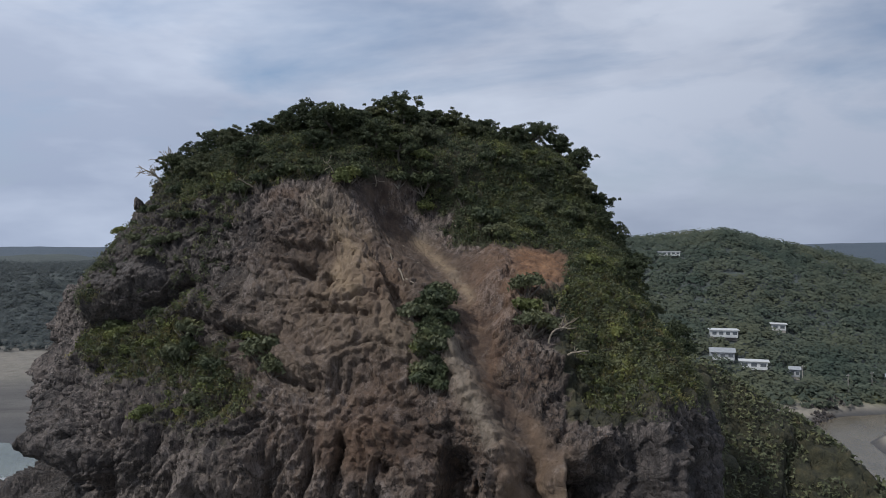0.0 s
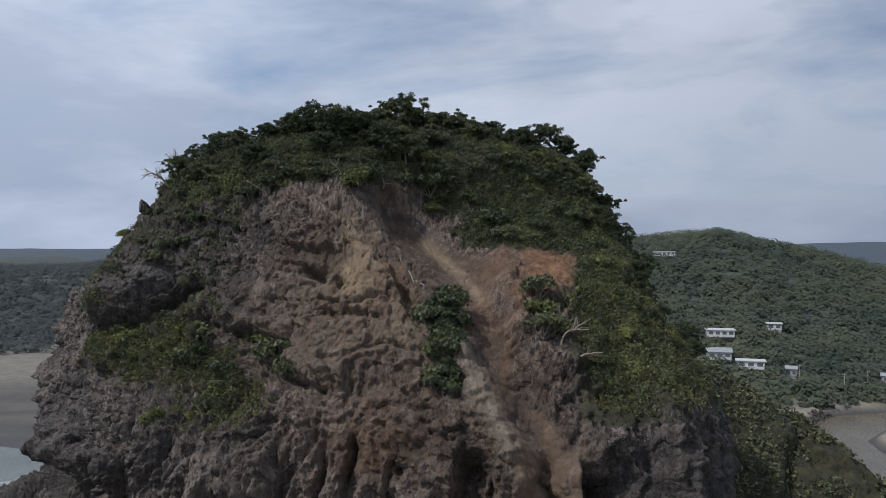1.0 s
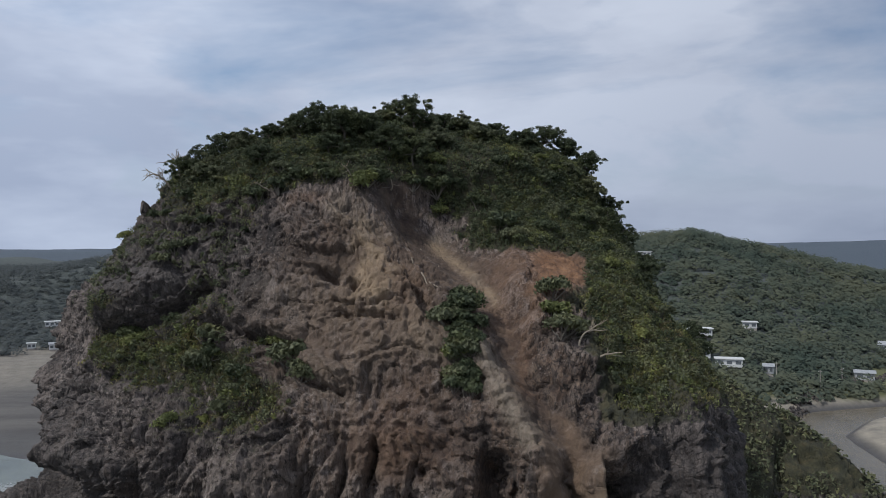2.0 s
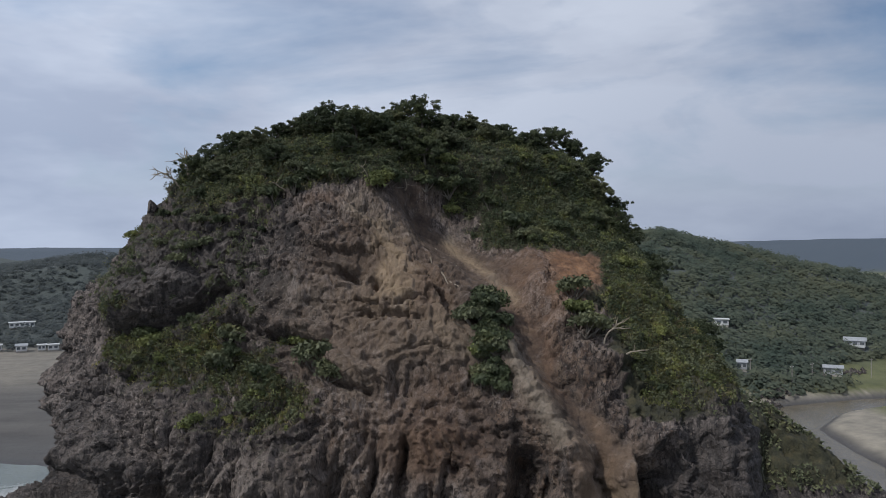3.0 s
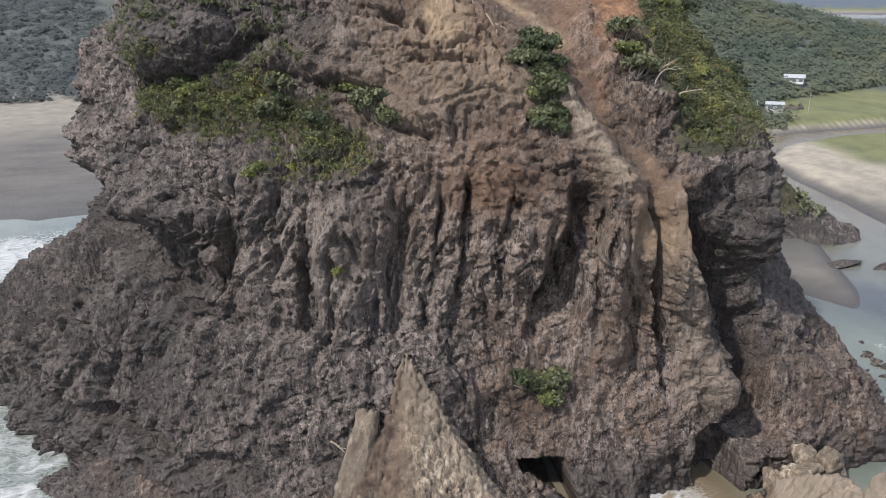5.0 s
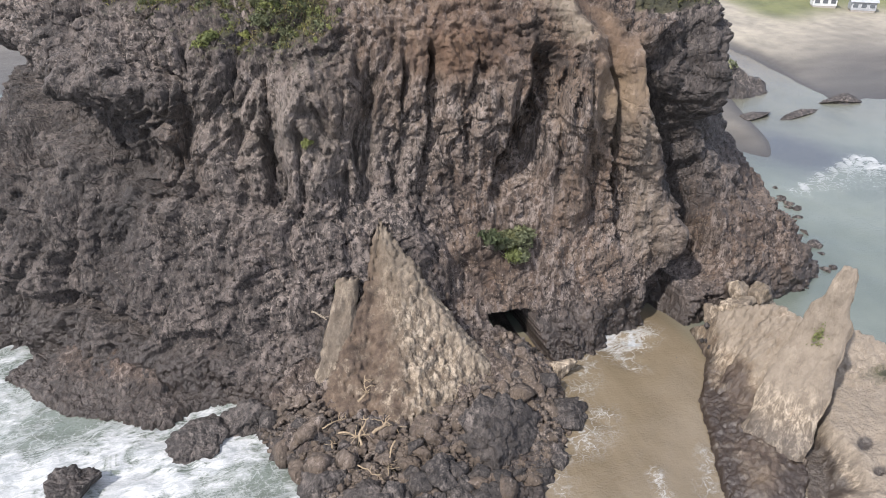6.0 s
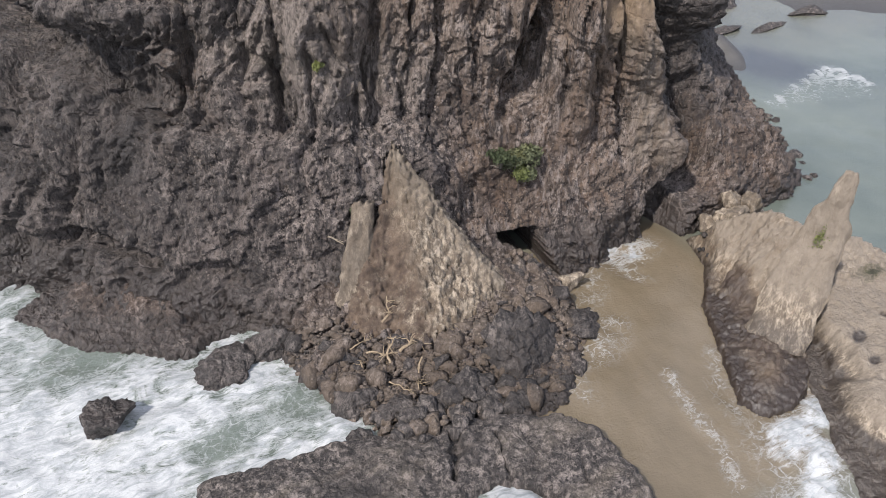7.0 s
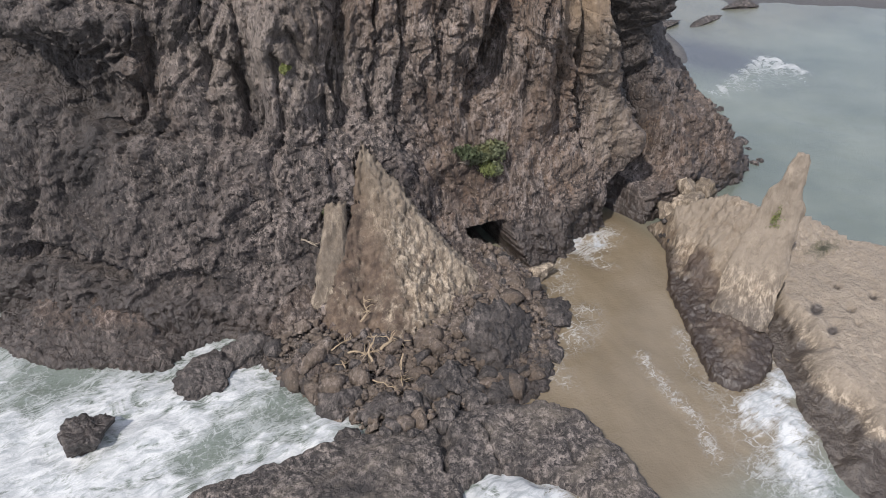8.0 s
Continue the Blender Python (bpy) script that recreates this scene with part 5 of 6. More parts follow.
def slab_mesh(name, left, right, thick, mat, seed, step=0.22, attrs=None):
    """A thick plate between two edges given from foot to top, roughened on both faces."""
    left, right = np.array(left, float), np.array(right, float)
    t_ = np.linspace(0, 1, 60)
    k_ = np.linspace(0, 1, len(left))
    le = np.stack([np.interp(t_, k_, left[:, a]) for a in range(3)], -1)
    ri = np.stack([np.interp(t_, k_, right[:, a]) for a in range(3)], -1)
    m_ = 34
    u = np.linspace(0, 1, m_)
    mid = le[:, None] * (1 - u)[None, :, None] + ri[:, None] * u[None, :, None]
    nn = np.cross(ri[0] - le[0], le[-1] - le[0])
    nn /= np.linalg.norm(nn)
    edge = np.clip(np.minimum(u, 1 - u) * 6, 0, 1) ** 0.5
    half = thick * 0.5 * edge[None, :] * np.interp(t_, [0, 0.8, 1], [1.2, 0.8, 0.35])[:, None]
    front_, back_ = mid + nn * half[..., None], mid - nn * half[..., None]
    ring = np.concatenate([front_, back_[:, ::-1]], 1)
    p = ring.reshape(-1, 3)
    c = mid.reshape(-1, 3).mean(0)
    a1, a2, ow, fa1 = cells(p * np.array([0.9, 0.9, 0.45]), seed)
    off = 0.3 * (ow - 0.5) + 0.6 * fa1 + 0.5 * fbm(p * 0.5, 4, seed)
    out = np.concatenate([np.tile(nn, (m_, 1)), np.tile(-nn, (m_, 1))])[None].repeat(len(t_), 0).reshape(-1, 3)
    side = (ri - le)
    side = side / (np.linalg.norm(side, axis=1, keepdims=True) + 1e-6)
    jag = 0.35 * fbm(p * 0.7, 3, seed + 5)
    uu = np.concatenate([u, u[::-1]])[None].repeat(len(t_), 0).reshape(-1)
    p = p + out * (off * 0.34)[:, None] + np.repeat(side, 2 * m_, 0) * (jag * (np.abs(uu - 0.5) * 2) ** 3)[:, None]
    p[-2 * m_:] += np.array([0, 0, 1]) * (0.5 * fbm(p[-2 * m_:] * 1.3, 2, seed))[:, None]
    f = grid_faces(len(t_), 2 * m_, True)
    cap = np.stack([np.arange(m_ - 1), np.arange(1, m_), 2 * m_ - 2 - np.arange(m_ - 1), 2 * m_ - 1 - np.arange(m_ - 1)], -1) + (len(t_) - 1) * 2 * m_
    one = np.ones(len(p))
    return mesh_from(name, p, np.concatenate([f, cap]), mat, {k: (v(p[:, 2]) if callable(v) else v * one) for k, v in (attrs or {}).items()})


fin = new("sandstone_fin", slab_mesh("sandstone_fin", [(12.6, 44.5, 1.0), (15.4, 46.0, 7.0), (18.4, 46.4, 12.5), (20.8, 45.0, 20.6)],
                                     [(16.0, 38.8, 1.0), (19.2, 40.6, 6.0), (21.8, 42.6, 13.0), (21.9, 44.2, 20.6)], 1.4, MAT_TAN, 301, attrs={"pale": lambda z: 0.95 * smooth(4, 8, z), "wet": lambda z: 0.6 * smooth(5, 2.5, z)}))
tagged(fin, "tall pale sandstone fin standing upright on the islet", "rock fin")
leaner = new("leaning_slab", slab_mesh("leaning_slab", [(-30.8, 66.4, 1.2), (-28.2, 68.2, 8.0), (-25.8, 70.2, 14.2)], [(-27.0, 64.2, 1.2), (-24.6, 67.2, 8.0), (-23.4, 69.8, 14.6)], 2.4, MAT_TAN, 311, attrs={"old": 0.35, "warm": 0.3, "pale": lambda z: 0.3 * smooth(2, 6, z)}))
tagged(leaner, "grey-brown rock slab leaning against the cliff foot", "rock slab")


# ---- plants ----
def part(name, me, parent, label=""):
    ob = new(name, me)
    ob.parent = parent
    if label:
        ob["label"] = label
    return ob


def leaves(centres, normals, size, rng, narrow=0.5, jitter=0.7):
    """Pointed leaves at the centres, facing roughly along the normals."""
    n = len(centres)
    nn = normals + rng.normal(size=(n, 3)) * jitter
    nn /= np.linalg.norm(nn, axis=1, keepdims=True)
    a = np.cross(nn, rng.normal(size=(n, 3)))
    a /= np.linalg.norm(a, axis=1, keepdims=True)
    b = np.cross(nn, a)
    L = size * rng.uniform(0.6, 1.3, (n, 1))
    v = np.stack([centres - a * L * 0.5 - b * L * narrow * 0.5, centres - a * L * 0.5 + b * L * narrow * 0.5, centres + a * L * 0.5 + nn * L * 0.1], 1).reshape(-1, 3)
    return v, np.arange(3 * n).reshape(n, 3)


def clump_cloud(blobs, per, rng):
    """Points on the upper shells of several blobs (x, y, z, radius), with their outward directions."""
    cs, ns = [], []
    for x, y, z, r in blobs:
        d = rng.normal(size=(per, 3))
        d /= np.linalg.norm(d, axis=1, keepdims=True)
        d[:, 2] = np.where(d[:, 2] < -0.35, -d[:, 2], d[:, 2])
        rr = r * rng.uniform(0.25, 1.25, (per, 1)) ** 0.7
        cs.append(np.array([x, y, z]) + d * rr * np.array([1, 1, 0.8]))
        ns.append(d)
    return np.concatenate(cs), np.concatenate(ns)


def tube(points, radii, sides=6):
    """A tapered, bent rod through the points."""
    pts = np.array(points, float)
    d = np.gradient(pts, axis=0)
    d /= np.linalg.norm(d, axis=1, keepdims=True) + 1e-9
    ref = np.array([0.31, 0.87, 0.38])
    a = np.cross(d, ref)
    a /= np.linalg.norm(a, axis=1, keepdims=True) + 1e-9
    b = np.cross(d, a)
    ang = np.linspace(0, 2 * np.pi, sides, endpoint=False)
    v = pts[:, None] + (a[:, None] * np.cos(ang)[None, :, None] + b[:, None] * np.sin(ang)[None, :, None]) * np.array(radii, float)[:, None, None]
    return v.reshape(-1, 3), grid_faces(len(pts), sides, True)


def joined(pieces):
    vs, fs, k = [], [], 0
    for v, f in pieces:
        vs.append(v)
        fs.append(f + k)
        k += len(v)
    return np.concatenate(vs), np.concatenate(fs)


def wander(start, way, length, n, rng, bend=0.25):
    p, d = np.array(start, float), np.array(way, float)
    d /= np.linalg.norm(d)
    out = [p.copy()]
    for _ in range(n):
        d = d + rng.normal(size=3) * bend
        d /= np.linalg.norm(d)
        p = p + d * length / n
        out.append(p.copy())
    return out


def shrub(seed, radius, mat, label, category="shrub", leaf=0.28, per=125, blobs=9, flat=0.75):
    rng = np.random.default_rng(seed)
    root = new("shrub")
    tagged(root, label, category, "shrubs on the rock")
    bl = []
    stems = []
    for _ in range(blobs):
        a, r = rng.uniform(0, 2 * np.pi), radius * rng.uniform(0.1, 0.75)
        c = (r * math.cos(a), r * math.sin(a), radius * flat * rng.uniform(0.35, 1.0))
        bl.append((*c, radius * rng.uniform(0.3, 0.52)))
        way = wander((0, 0, -0.4), c, np.linalg.norm(c) + 0.4, 4, rng, 0.12)
        stems.append(tube(way, np.linspace(0.07, 0.02, 5) * (0.6 + radius * 0.3), 5))
    v, f = leaves(*clump_cloud(bl, per, rng), leaf, rng, 0.7)
    part("stem", mesh_from("stem", *joined(stems), MAT_BARK), root, "thin brown forking stem")
    part("foliage", mesh_from("foliage", v, f, mat, flat=True), root)
    return root


def broad_tree(seed, height, spread, mat, label):
    rng = np.random.default_rng(seed)
    root = new("tree")
    tagged(root, label, "tree", "trees on the crown of the rock")
    limbs, bl = [], []
    fork = height * 0.3
    trunk = wander((0, 0, -0.6), (rng.normal() * 0.2, rng.normal() * 0.2, 1), fork + 0.6, 5, rng, 0.1)
    limbs.append(tube(trunk, np.linspace(0.22, 0.15, 6) * height / 4.5, 7))
    for _ in range(16):
        a = rng.uniform(0, 2 * np.pi)
        r = spread * rng.uniform(0.1, 0.85)
        tip = np.array([r * math.cos(a), r * math.sin(a), height * (0.3 + rng.uniform(0.0, 0.55) * (1 - (r / spread) ** 2) ** 0.5)])
        limb = wander(trunk[-1], tip - trunk[-1], np.linalg.norm(tip - trunk[-1]), 6, rng, 0.1)
        limbs.append(tube(limb, np.linspace(0.11, 0.03, 7) * height / 4.5, 5))
        for _ in range(7):
            o = rng.normal(size=3) * np.array([0.24, 0.24, 0.15]) * spread
            bl.append((*(tip + o), spread * rng.uniform(0.09, 0.2)))
    v, f = leaves(*clump_cloud(bl, 72, rng), 0.27, rng, 0.7)
    part("trunk", mesh_from("trunk", *joined(limbs), MAT_BARK), root, "grey-brown branching trunk")
    part("crown", mesh_from("crown", v, f, mat, flat=True), root)
    return root


def bare_tree(seed, height, mat, label, forks=9, category="dead tree"):
    rng = np.random.default_rng(seed)
    root = new("bare_tree")
    tagged(root, label, category)
    trunk = wander((0, 0, -0.4), (rng.normal() * 0.3, rng.normal() * 0.2, 1), height * 0.75, 8, rng, 0.16)
    part("trunk", mesh_from("trunk", *tube(trunk, np.linspace(0.2, 0.08, 9), 6), mat), root)
    for _ in range(forks):
        s = trunk[rng.integers(3, 9)]
        tw = wander(s, rng.normal(size=3) * np.array([1, 1, 0.5]) + np.array([0, 0, 0.7]), height * rng.uniform(0.25, 0.5), 6, rng, 0.25)
        bits = [tube(tw, np.linspace(0.1, 0.03, 7), 5)]
        for _ in range(3):
            bits.append(tube(wander(tw[rng.integers(2, 6)], rng.normal(size=3) + np.array([0, 0, 0.6]), height * 0.18, 4, rng, 0.3), np.linspace(0.05, 0.02, 5), 4))
        part("branch", mesh_from("branch", *joined(bits), mat), root)
    return root


# the rock's own surface, to stand plants on
GP, GN = P2.reshape(base.shape), n2.reshape(base.shape)
pick = np.random.default_rng(77)
flat_ids = np.arange(len(P2))
seen_side = (np.abs(TH).ravel() < 104) & (Z > 8)
cell_area = (np.linalg.norm(np.cross(np.gradient(GP, axis=1), np.gradient(GP, axis=0)), axis=-1)).ravel()


def choose(count, weight):
    w = np.clip(weight, 0, None) * cell_area * seen_side
    return pick.choice(flat_ids, count, p=w / w.sum())


def nearest_site(x, z):
    """The place of the rock's seaward face at x and height z."""
    d = np.hypot(X - x, P2[:, 2] - z) + 50 * (front < 1) + 0.02 * P2[:, 1]
    return P2[int(np.argmin(d))]


crown_w = smooth(-1.0, 1.5, P2[:, 2] - crown_line + 1.5 * vnoise(P2 * 0.2, 3)) * (soil < 0.6) * (P2[:, 1] < 128)
crown_w = np.maximum(crown_w, 0.8 * (turf > 0.45) * (Z > 54) * (X > -3))
patch = smooth(-0.25, 0.35, fbm(P2 * 0.16, 3, 87))
right_w = smooth(0, 2.5, X - np.interp(Z, [36, 42, 50, 58, 63], [19, 15, 12.5, 9.5, 5])) * smooth(39, 45, Z) * (orange < 0.3)
left_w = (turf > 0.42) * (X < -18) * smooth(36, 42, Z) * (1 - 0.85 * smooth(50, 54, Z))

KINDS = [shrub(501, 1.5, MAT_LEAF, "dense dark green coastal shrub rooted on the rock"), shrub(502, 1.1, MAT_LEAF, "dense dark green coastal shrub rooted on the rock"),
         shrub(503, 1.3, MAT_LEAF_GREY, "grey-green coastal shrub rooted on the rock"), shrub(504, 0.9, MAT_LEAF_GREY, "grey-green coastal shrub rooted on the rock", flat=0.9),
         shrub(505, 1.2, MAT_LEAF_BRIGHT, "bright green leafy shrub rooted on the rock"), shrub(506, 0.8, MAT_LEAF_BRIGHT, "bright green leafy shrub rooted on the rock")]
used = [False] * len(KINDS)


def plant(k, place, scale, turn):
    m = pose(*place, pick.uniform(-12, 12), pick.uniform(-12, 12), turn) @ Matrix.Diagonal((scale, scale, scale, 1))
    if not used[k]:
        KINDS[k].matrix_world = m
        used[k] = True
        return KINDS[k]
    ob = copy_thing(KINDS[k], m)
    ob.matrix_basis = m
    return ob


for ids, odds in ((choose(90, crown_w), (0.34, 0.2, 0.2, 0.1, 0.1, 0.06)), (choose(60, right_w * (1.15 - patch)), (0.2, 0.16, 0.22, 0.2, 0.08, 0.14)), (choose(34, left_w), (0.2, 0.25, 0.2, 0.2, 0.05, 0.1))):
    for i in ids:
        plant(int(pick.choice(6, p=odds)), P2[i] - np.array([0, 0, 0.15]), pick.uniform(0.75, 1.35), pick.uniform(0, 360))
# bushes that stand out singly: kind, x, height, scale
for k, bx, bz, sc in ((0, -1.2, 51.0, 1.2), (2, -1.8, 48.4, 1.2), (3, -0.6, 46.4, 1.2), (2, -2.4, 45.0, 1.1), (1, -1.6, 43.4, 1.0), (1, 0.2, 49.6, 1.1), (4, -2.6, 46.6, 1.1),
                      (1, -0.4, 52.2, 1.0), (2, -2.2, 50.0, 1.1), (0, -0.8, 47.4, 1.1), (1, -3.0, 43.6, 1.0), (1, -1.0, 44.4, 1.0), (3, 0.4, 51.0, 0.9), (2, 9.6, 52.6, 1.15), (4, 9.0, 51.0, 1.1), (3, 11.2, 50.6, 1.3), (2, 10.0, 49.2, 1.1), (2, -3.0, 14.6, 1.35), (3, -5.0, 13.4, 1.5), (2, -2.2, 13.0, 1.3), (0, -5.6, 15.0, 1.1), (4, -3.8, 12.2, 1.2), (2, -4.2, 14.0, 1.2), (3, -2.6, 11.8, 1.2),
                      (3, -25.0, 13.6, 0.8), (4, -43.0, 45.6, 1.1), (4, -40.5, 44.0, 1.0), (0, -44.5, 46.8, 1.0), (3, -34.0, 44.6, 1.3), (3, -31.8, 44.8, 1.3), (2, -32.5, 46.6, 1.2), (4, -35.0, 38.6, 1.0),
                      (2, -21.6, 45.6, 1.3), (3, -20.0, 44.6, 1.3), (4, -22.6, 46.8, 0.9), (2, -38.0, 59.2, 1.2), (2, -39.8, 58.2, 1.1), (3, -36.5, 60.2, 1.2), (5, -26.0, 29.5, 0.8), (4, -13.6, 68.6, 1.3), (0, -44, 63, 0.9), (2, -42, 61.4, 1.0), (1, -40.4, 63.6, 0.9), (2, -37, 62.6, 1.0), (0, -34.6, 63.2, 0.9), (3, -45.6, 60.2, 0.9), (2, -43, 59, 1.0), (0, -41, 57.4, 0.7), (1, -30.8, 62.4, 0.8), (2, -33, 60.4, 0.8), (3, -47.6, 56, 0.8), (0, -28, 65.5, 1.0), (1, -24.6, 67.4, 1.0), (0, -21.4, 68.0, 1.0), (1, -17.6, 68.4, 1.1), (0, -10.4, 68.6, 1.1), (1, -6.0, 68.6, 1.1), (0, -1.6, 67.0, 1.2), (1, 2.0, 64.6, 1.2), (0, 5.4, 61.8, 1.2), (2, 7.6, 59.8, 1.1)):
    p_ = nearest_site(bx + pick.normal() * 0.5, bz + pick.normal() * 0.5)
    plant(k, p_ + np.array([0, -0.3, -0.5]), sc * (1.0 if bx < -30 and bz > 54 else 1.5 if bz > 30 else 1.2), pick.uniform(0, 360))

for i in range(16):     # the dark strip of bushes beside the chute
    plant(int(pick.choice(4, p=(0.35, 0.3, 0.2, 0.15))), nearest_site(-1.3 + pick.normal() * 0.7, 43.0 + 0.64 * i) + np.array([0, -0.2, -0.4]), 1.25, pick.uniform(0, 360))


def scrub_patch(ids, seed):
    """Close-grown low shrubs that follow the slope, whose outlines run together."""
    rng = np.random.default_rng(seed)
    size = 0.28 + 0.75 * rng.random(len(ids)) ** 2.2
    d = rng.normal(size=(len(ids), 46, 3))
    d /= np.linalg.norm(d, axis=2, keepdims=True)
    d = np.where((d * n2[ids][:, None]).sum(2, keepdims=True) < -0.2, -d, d)
    at = (P2[ids] + n2[ids] * 0.15)[:, None] + d * size[:, None, None] * rng.uniform(0.6, 1.1, (len(ids), 46, 1)) * np.array([1, 1, 1.15])
    return leaves(at.reshape(-1, 3), d.reshape(-1, 3), 0.24, rng, 0.75)


crag_w = smooth(-26, -31, X) * smooth(50, 55, Z) * (0.15 + smooth(0.0, 0.4, fbm(P2 * 0.14, 3, 88)))
slope_w = right_w + 0.6 * left_w
for ids, mat, tone in ((choose(2600, crown_w), MAT_LEAF, "dark green"), (choose(1500, crown_w + slope_w), MAT_LEAF_GREY, "grey-green"), (choose(1100, crown_w + slope_w), MAT_LEAF_BRIGHT, "olive green"),
                       (choose(1300, slope_w * (1.2 - patch)), MAT_LEAF, "dark green"), (choose(1400, slope_w * patch), MAT_LEAF_GREY, "grey-green"), (choose(300, crag_w), MAT_LEAF_GREY, "grey-green"), (choose(160, crag_w), MAT_LEAF, "dark green"), (choose(900, slope_w), MAT_LEAF_BRIGHT, "olive green")):
    tagged(new("scrub", mesh_from("scrub", *scrub_patch(ids, len(ids)), mat, flat=True)), tone + " close-grown scrub on the slopes of the rock", "scrub", kind="stuff")

moss = leaves(np.random.default_rng(3).normal(size=(260, 3)) * np.array([0.35, 0.25, 0.7]) + np.array([19.4, 44.2, 12.6]), np.tile((-0.5, -0.6, 0.5), (260, 1)), 0.3, np.random.default_rng(4))
moss_tuft = part("moss", mesh_from("moss", *moss, MAT_LEAF_BRIGHT, flat=True), fin, "small green tuft growing on the face")
tagged(moss_tuft, "small green tuft growing on the face", kind="stuff")

# low growth between the shrubs
cover = [leaves(P2[i] + np.array([0, 0, 0.12]) + np.random.default_rng(9).normal(size=(len(i), 3)) * np.array([0.3, 0.3, 0.22]), n2[i] + np.array([0, -0.2, 0.6]), 0.34, np.random.default_rng(10))
         for i in [choose(70000, 1.3 * crown_w + 0.25 * right_w * (1.2 - patch) + 0.3 * left_w)]][0]
under = new("undergrowth", mesh_from("undergrowth", *cover, MAT_LEAF, flat=True))
tagged(under, "low dark green undergrowth covering the crown of the rock", "undergrowth", kind="stuff")


def blades(ids, length, rng, lean):
    n = len(ids)
    p = P2[ids] - n2[ids] * 0.1
    up = np.array([0, 0, 1.0]) + 0.55 * n2[ids] + rng.normal(size=(n, 3)) * 0.38
    up /= np.linalg.norm(up, axis=1, keepdims=True)
    sidev = np.cross(up, rng.normal(size=(n, 3)))
    sidev /= np.linalg.norm(sidev, axis=1, keepdims=True)
    L = length * rng.uniform(0.5, 1.3, (n, 1))
    w = 0.05 + 0.03 * rng.random((n, 1))
    droop = (n2[ids] * 0.5 + rng.normal(size=(n, 3)) * 0.25 - np.array([0, 0, 0.5])) * L * lean
    mid, tip = p + up * L * 0.6, p + up * L + droop
    v = np.stack([p, mid + sidev * w, tip, mid - sidev * w], 1).reshape(-1, 3)
    return v, np.arange(4 * n).reshape(n, 4)


def tufts(count, weight, spread, per, rng):
    roots = choose(count, weight)
    r, c = np.unravel_index(roots, TH.shape)
    rr = np.clip(r[:, None] + rng.normal(size=(count, per)) * spread, 0, TH.shape[0] - 1).astype(int)
    cc = (c[:, None] + rng.normal(size=(count, per)) * spread).astype(int) % TH.shape[1]
    return (rr * TH.shape[1] + cc).ravel()


grass_rng = np.random.default_rng(31)
grass = new("long_grass", mesh_from("long_grass", *blades(tufts(8000, 0.15 * crown_w + (0.35 + patch) * right_w + 0.8 * left_w, 1.6, 9, grass_rng), 0.55, grass_rng, 0.5), MAT_GRASS, flat=True))
tagged(grass, "long olive and straw-coloured grass tufts on the slopes", "grass", kind="stuff")
dry = new("dry_grass", mesh_from("dry_grass", *blades(tufts(5600, 0.06 * crown_w + (1.3 - patch) * right_w + left_w + 0.8 * spot(X, Z, -29, 71, 3, 3), 1.4, 8, grass_rng), 0.55, grass_rng, 0.6), MAT_DRY, flat=True))
tagged(dry, "dry straw-coloured grass tufts among the scrub", "grass", kind="stuff")

# trees along the skyline: x, y, height, spread, kind
TREE_KINDS = [broad_tree(601, 4.6, 3.4, MAT_LEAF, "dark green wind-shaped coastal tree with a broad crown"), broad_tree(602, 4.0, 3.0, MAT_LEAF, "dark green wind-shaped coastal tree with a broad crown"),
              broad_tree(603, 3.4, 2.6, MAT_LEAF_GREY, "grey-green wind-shaped coastal tree with an open crown")]
tree_used = [False] * 3


def top_site(x, y):
    d = np.hypot(P2[:, 0] - x, P2[:, 1] - y) + 0.02 * (80 - P2[:, 2])
    return P2[int(np.argmin(d))]


for x_, y_, k, sc in ((-6, 116, 0, 1.1), (-20, 112, 0, 1.0), (-16.5, 109, 0, 1.05), (-13, 111, 1, 1.0), (-23.5, 112, 1, 0.9), (-10, 108, 0, 1.0), (-6.5, 107, 1, 1.0), (-2.5, 111, 2, 1.0),
                     (14, 116, 0, 0.9), (10.5, 113, 1, 0.8), (18, 116, 1, 0.95), (21, 115, 0, 0.9), (23.5, 113, 1, 0.85), (25.5, 110, 0, 0.75), (27.5, 107, 1, 0.8), (28.5, 103, 2, 0.9), (30, 99, 1, 0.75), (29.5, 95, 0, 0.75), (29.5, 91, 1, 0.7),
                     (-34, 112, 1, 0.9), (-37.5, 111, 0, 0.85), (-40, 110, 1, 0.9), (-36, 107, 2, 1.0), (-31, 108, 2, 0.9), (-28, 104, 1, 0.8), (-33, 104, 2, 0.8), (-18.5, 105, 1, 0.8), (4, 114, 2, 0.8), (22, 106, 0, 0.8), (26, 101, 1, 0.8), (20.5, 110, 2, 1.0),
                     (-28.5, 113, 1, 0.7), (-26, 114, 2, 0.8), (-15, 115, 1, 0.7), (-10.5, 116, 2, 0.85), (-1.5, 116, 1, 0.75), (1.8, 116.5, 2, 0.85), (6.8, 115.5, 1, 0.7), (11.5, 116, 2, 0.8)):
    at = top_site(x_, y_)
    m = pose(*at, 0, 0, pick.uniform(0, 360)) @ Matrix.Diagonal((sc, sc, sc, 1))
    if tree_used[k]:
        copy_thing(TREE_KINDS[k], m).matrix_basis = m
    else:
        TREE_KINDS[k].matrix_world = m
        tree_used[k] = True

